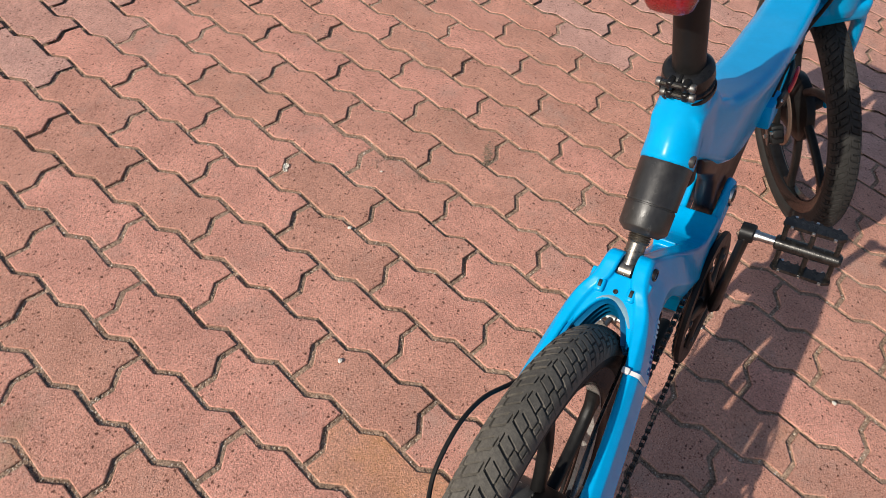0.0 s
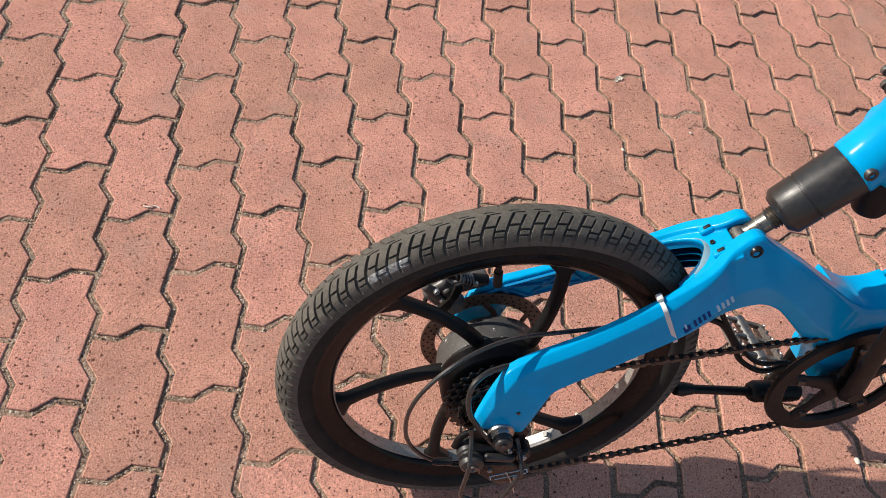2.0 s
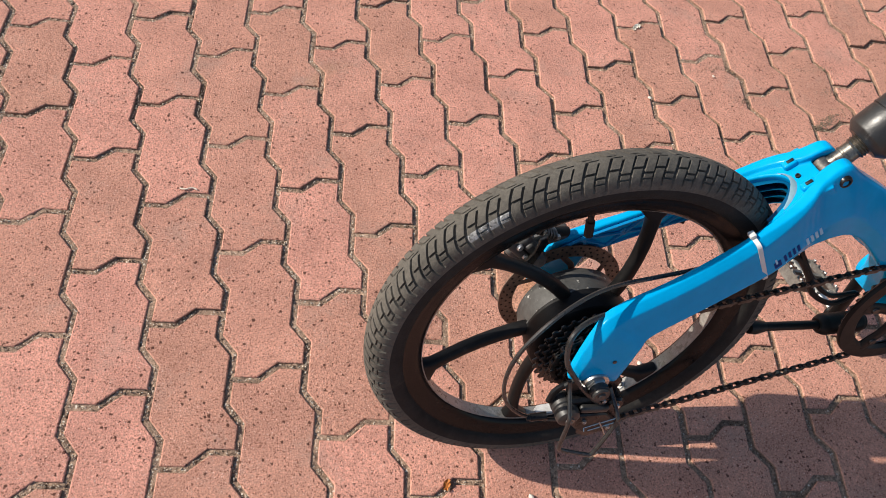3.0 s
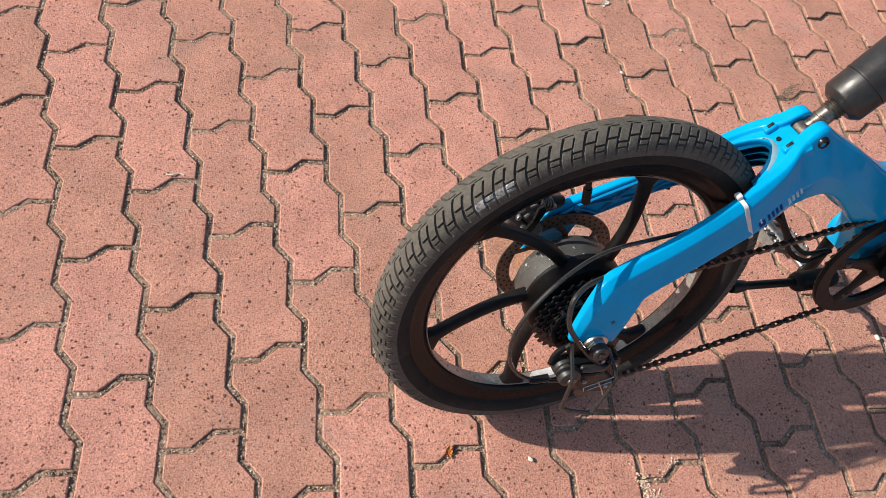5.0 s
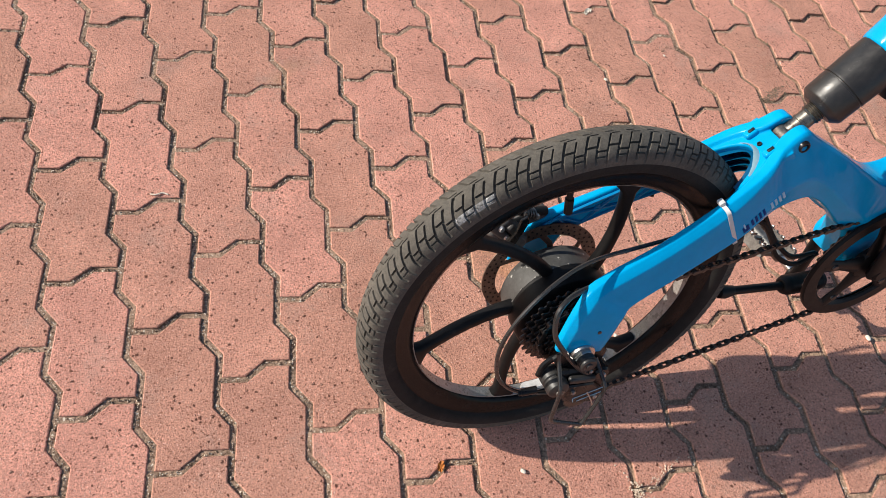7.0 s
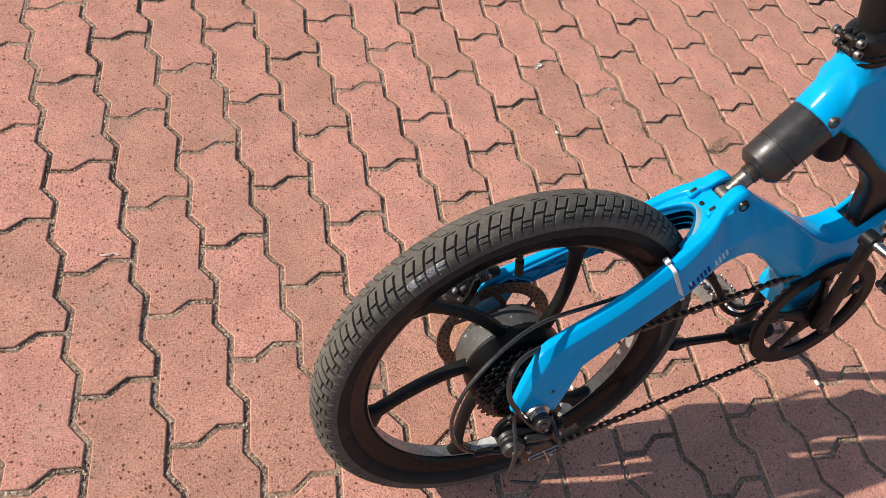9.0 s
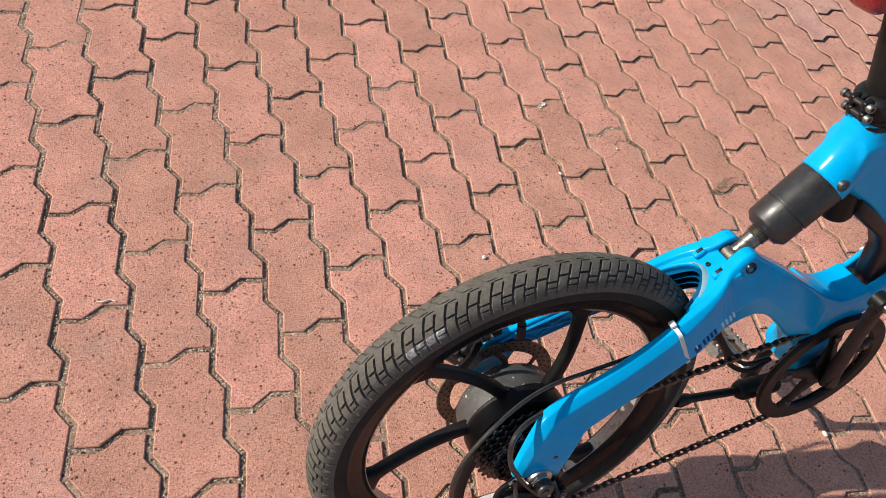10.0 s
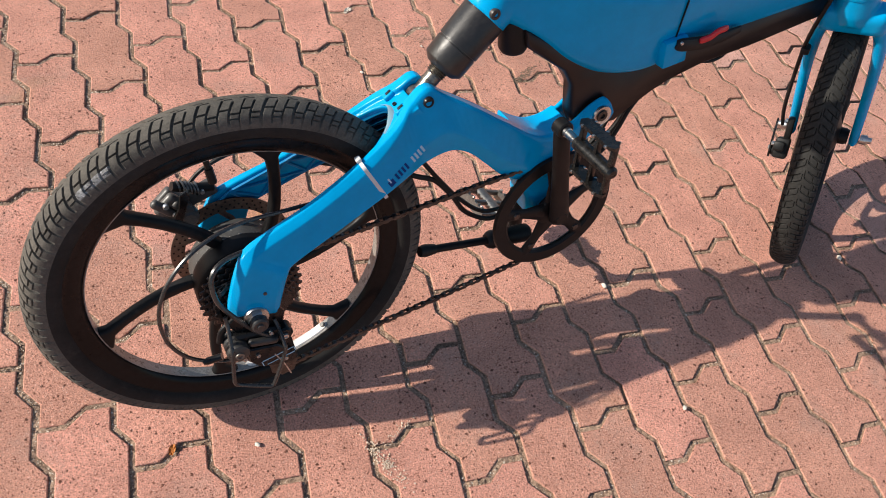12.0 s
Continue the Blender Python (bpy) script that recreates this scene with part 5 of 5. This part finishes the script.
lathe(bm, [(0, 0.080), (0.008, 0.080), (0.0125, 0.077), (0.0135, 0.074), (0.0135, 0.060)], (-0.066, 0, -0.012), 20)
block(bm, pose(-0.080, 0.064, 0.006, 0, 30, 0), (0.016, 0.020, 0.018), 0.004)
cal = part("front_caliper", bm, BLACK_MATT, fork, "black disc brake caliper")
bm = bmesh.new()
plate(bm, [(-0.084, -0.020), (-0.078, 0.004), (-0.064, 0.030), (-0.050, 0.048), (-0.044, 0.042), (-0.056, 0.018), (-0.068, -0.018), (-0.076, -0.026)], 0.0775, 0.081, 0.0008)
part("caliper_arm", bm, PEDAL_METAL, cal, "dark steel cable arm")
for q in ((-0.080, 0.078, 0.010), (-0.064, 0.084, -0.012), (-0.068, 0.076, -0.026), (-0.042, 0.066, 0.040)):
    bm = bmesh.new()
    sweep(bm, [q, (q[0], q[1] - 0.012, q[2])], 0.0042, 8, up=(0, 0, 1))
    part("caliper_bolt", bm, STEEL, cal, "bright steel bolt")
bm = bmesh.new()
sweep(bm, smooth_line([fk(-0.035, 0.070, 0.045), fk(-0.035, 0.072, 0.10), fk(-0.024, 0.066, 0.19), fk(-0.02, 0.058, 0.26), fk(-0.026, 0.040, 0.34), fk(-0.03, 0.02, 0.42)], 6), 0.0035, 8)
part("brake_cable", bm, BLACK_MATT, fork, "black brake cable tied to the fork")
bm = bmesh.new()
block(bm, Matrix.Translation(fk(-0.016, 0.058, 0.235)), (0.030, 0.014, 0.012), 0.003)
part("cable_clip", bm, BLACK_MATT, fork)


# ---- small things lying on the paving ----
def pebble(x, y, size, seed, mat, name, label, category, group=""):
    rng = random.Random(seed)
    bm = bmesh.new()
    bmesh.ops.create_icosphere(bm, subdivisions=2, radius=1.0)
    ph = rng.uniform(0, 9)
    for v in bm.verts:
        v.co *= 1 + 0.35 * noise.noise(v.co * 1.3 + Vector((ph, ph, 0)))
        v.co = Vector((v.co.x * size * 0.5, v.co.y * size * 0.38, v.co.z * size * 0.26))
    low_ = min(v.co.z for v in bm.verts)
    for v in bm.verts:
        v.co.z -= low_
    ob = part(name, bm, mat, None)
    ob.matrix_basis = pose(x, y, 0.0008, 0, 0, rng.uniform(0, 360))
    tagged(ob, label, category, group)


for k, (x, y, size) in enumerate(((1.338, -0.898, 0.012), (0.627, -0.936, 0.009), (1.120, -0.214, 0.009), (0.862, -0.384, 0.010), (1.333, -1.170, 0.010), (0.870, -0.770, 0.009), (1.293, -0.170, 0.006), (1.895, -1.034, 0.014))):
    pebble(x, y, size, k, PETAL, "pebble", "small pale pebble lying on the red paving", "pebble", "pebbles on the paving")


def scrap(name, x, y, size, mat, label, category, seed, turn, thick=0.0008):
    """A crumpled bit of dry leaf or petal with a curled rim."""
    rng = random.Random(seed)
    bm = bmesh.new()
    n = 14
    rim = [(math.cos(2 * math.pi * k / n) * size * rng.uniform(0.4, 0.6), math.sin(2 * math.pi * k / n) * size * rng.uniform(0.24, 0.38)) for k in range(n)]
    loops = []
    for f, lift in ((0.45, 0.0), (1.0, 0.0), (1.0, thick), (0.45, thick)):
        loops.append([(a * f, b * f, lift + 0.001 + f * f * size * 0.14 * (1 + math.sin(3 * k + seed))) for k, (a, b) in enumerate(rim)])
    loft(bm, loops)
    ob = part(name, bm, mat, None)
    ob.matrix_basis = pose(x, y, 0.0, 0, 0, turn)
    tagged(ob, label, category)


scrap("petal", 1.174, -0.006, 0.020, PETAL, "crumpled dry white petal lying across a paving joint", "petal", 3, 20)
scrap("petal", 1.165, -0.012, 0.012, PETAL, "crumpled dry white petal lying across a paving joint", "petal", 5, 70)
scrap("leaf", 0.509, -0.894, 0.018, LEAF_ORANGE, "dry orange leaf scrap caught in a paving joint", "leaf", 7, 55)
bm = bmesh.new()
sweep(bm, smooth_line([(-0.014, 0.003, 0.0025), (-0.005, -0.001, 0.004), (0.006, 0.001, 0.003), (0.014, -0.004, 0.0025)], 4), [0.0014] * 13, 6, up=(0, 0, 1))
twig = part("twig", bm, STRAW, None)
twig.matrix_basis = pose(0.190, -0.319, 0.0)
tagged(twig, "short pale dry twig lying on the paving", "twig")


def crumbs(name, spots, mat, label, seed):
    """Loose crumbs strewn round spots (x, y, reach along, reach across, turn, count, size)."""
    rng = random.Random(seed)
    verts, faces = [], []
    for x, y, along_, across_, turn, count, size in spots:
        c, s_ = math.cos(radians(turn)), math.sin(radians(turn))
        for _ in range(count):
            a, b = rng.gauss(0, along_), rng.gauss(0, across_)
            px, py = x + a * c - b * s_, y + a * s_ + b * c
            r = size * rng.uniform(0.4, 1.3)
            base_ = len(verts)
            w = rng.uniform(0, 6.3)
            for k in range(5):
                q = w + 2 * math.pi * k / 5
                verts.append((px + r * math.cos(q) * rng.uniform(0.7, 1.2), py + r * math.sin(q) * rng.uniform(0.7, 1.2), -0.004))
            for k in range(5):
                q = w + 2 * math.pi * k / 5
                verts.append((px + 0.6 * r * math.cos(q), py + 0.6 * r * math.sin(q), 0.0004 + r * rng.uniform(0.25, 0.7)))
            for k in range(5):
                faces.append((base_ + k, base_ + (k + 1) % 5, base_ + 5 + (k + 1) % 5, base_ + 5 + k))
            faces.append(tuple(base_ + 5 + k for k in range(5)))
    me = bpy.data.meshes.new(name)
    me.from_pydata(verts, [], faces)
    me.materials.append(mat)
    tagged(new(name, me), label, "soil", kind="stuff")


crumbs("loose_soil", ((1.500, -0.322, 0.026, 0.007, 20, 260, 0.0017), (1.312, -0.150, 0.008, 0.030, 80, 60, 0.0011), (1.326, -0.240, 0.006, 0.025, 75, 60, 0.0011), (1.548, -0.175, 0.006, 0.035, 85, 120, 0.0012),
                      (1.420, -0.112, 0.028, 0.004, 5, 50, 0.0011), (1.560, -0.245, 0.006, 0.026, 85, 90, 0.0013)), MOSS, "brown loose soil and moss crumbs in the paving joints", 5)
crumbs("loose_grit", ((0.800, -1.045, 0.026, 0.006, 110, 200, 0.0018), (0.845, -1.000, 0.018, 0.004, 20, 70, 0.0014), (0.62, -0.80, 0.02, 0.004, 30, 50, 0.0014)), CRUMB, "loose pale grit spilling from a paving joint", 9)


def joint_grit(name, count, mat, label, seed):
    """Single grains lying in the joints round the nearer pavers."""
    rng = random.Random(seed)
    pts = paver_outline()
    verts, faces = [], []
    for _ in range(count):
        i, j = min(rng.randint(-2, 17), rng.randint(-2, 17)), rng.randint(-13, 4)
        if (i + j) % 2:
            j += 1
        k = rng.randrange(len(pts))
        a, b = pts[k], pts[(k + 1) % len(pts)]
        q = a.lerp(b, rng.random())
        px, py = q.x + i * W + rng.gauss(0, 0.0016), q.y + j * W + rng.gauss(0, 0.0016)
        r = 0.00055 + 0.0011 * rng.random() ** 2.5
        z = rng.uniform(-0.0040, -0.0016) - 0.003 * min(1, max(0, (px - 0.45) / 0.45))
        base_ = len(verts)
        w = rng.uniform(0, 6.3)
        for c in range(4):
            t = w + math.pi * c / 2
            verts.append((px + r * math.cos(t) * rng.uniform(0.7, 1.3), py + r * math.sin(t) * rng.uniform(0.7, 1.3), z - 0.003))
        for c in range(4):
            t = w + math.pi * c / 2
            verts.append((px + 0.75 * r * math.cos(t), py + 0.75 * r * math.sin(t), z + r * rng.uniform(0.5, 1.1)))
        for c in range(4):
            faces.append((base_ + c, base_ + (c + 1) % 4, base_ + 4 + (c + 1) % 4, base_ + 4 + c))
        faces.append((base_ + 4, base_ + 5, base_ + 6, base_ + 7))
    me = bpy.data.meshes.new(name)
    me.from_pydata(verts, [], faces)
    me.materials.append(mat)
    tagged(new(name, me), label, "sand", kind="stuff")


PALE_GRAIN = material("pale_sand_grain", (0.66, 0.56, 0.44), 0.85, grain=(0.3, 300), stain=(0.35, 120))
DARK_GRAIN = material("dark_sand_grain", (0.12, 0.085, 0.06), 0.9, grain=(0.3, 300), stain=(0.4, 120))
joint_grit("pale_joint_grit", 12000, PALE_GRAIN, "pale sand grains lying in the paving joints", 21)
joint_grit("dark_joint_grit", 5000, DARK_GRAIN, "dark brown grains lying in the paving joints", 22)
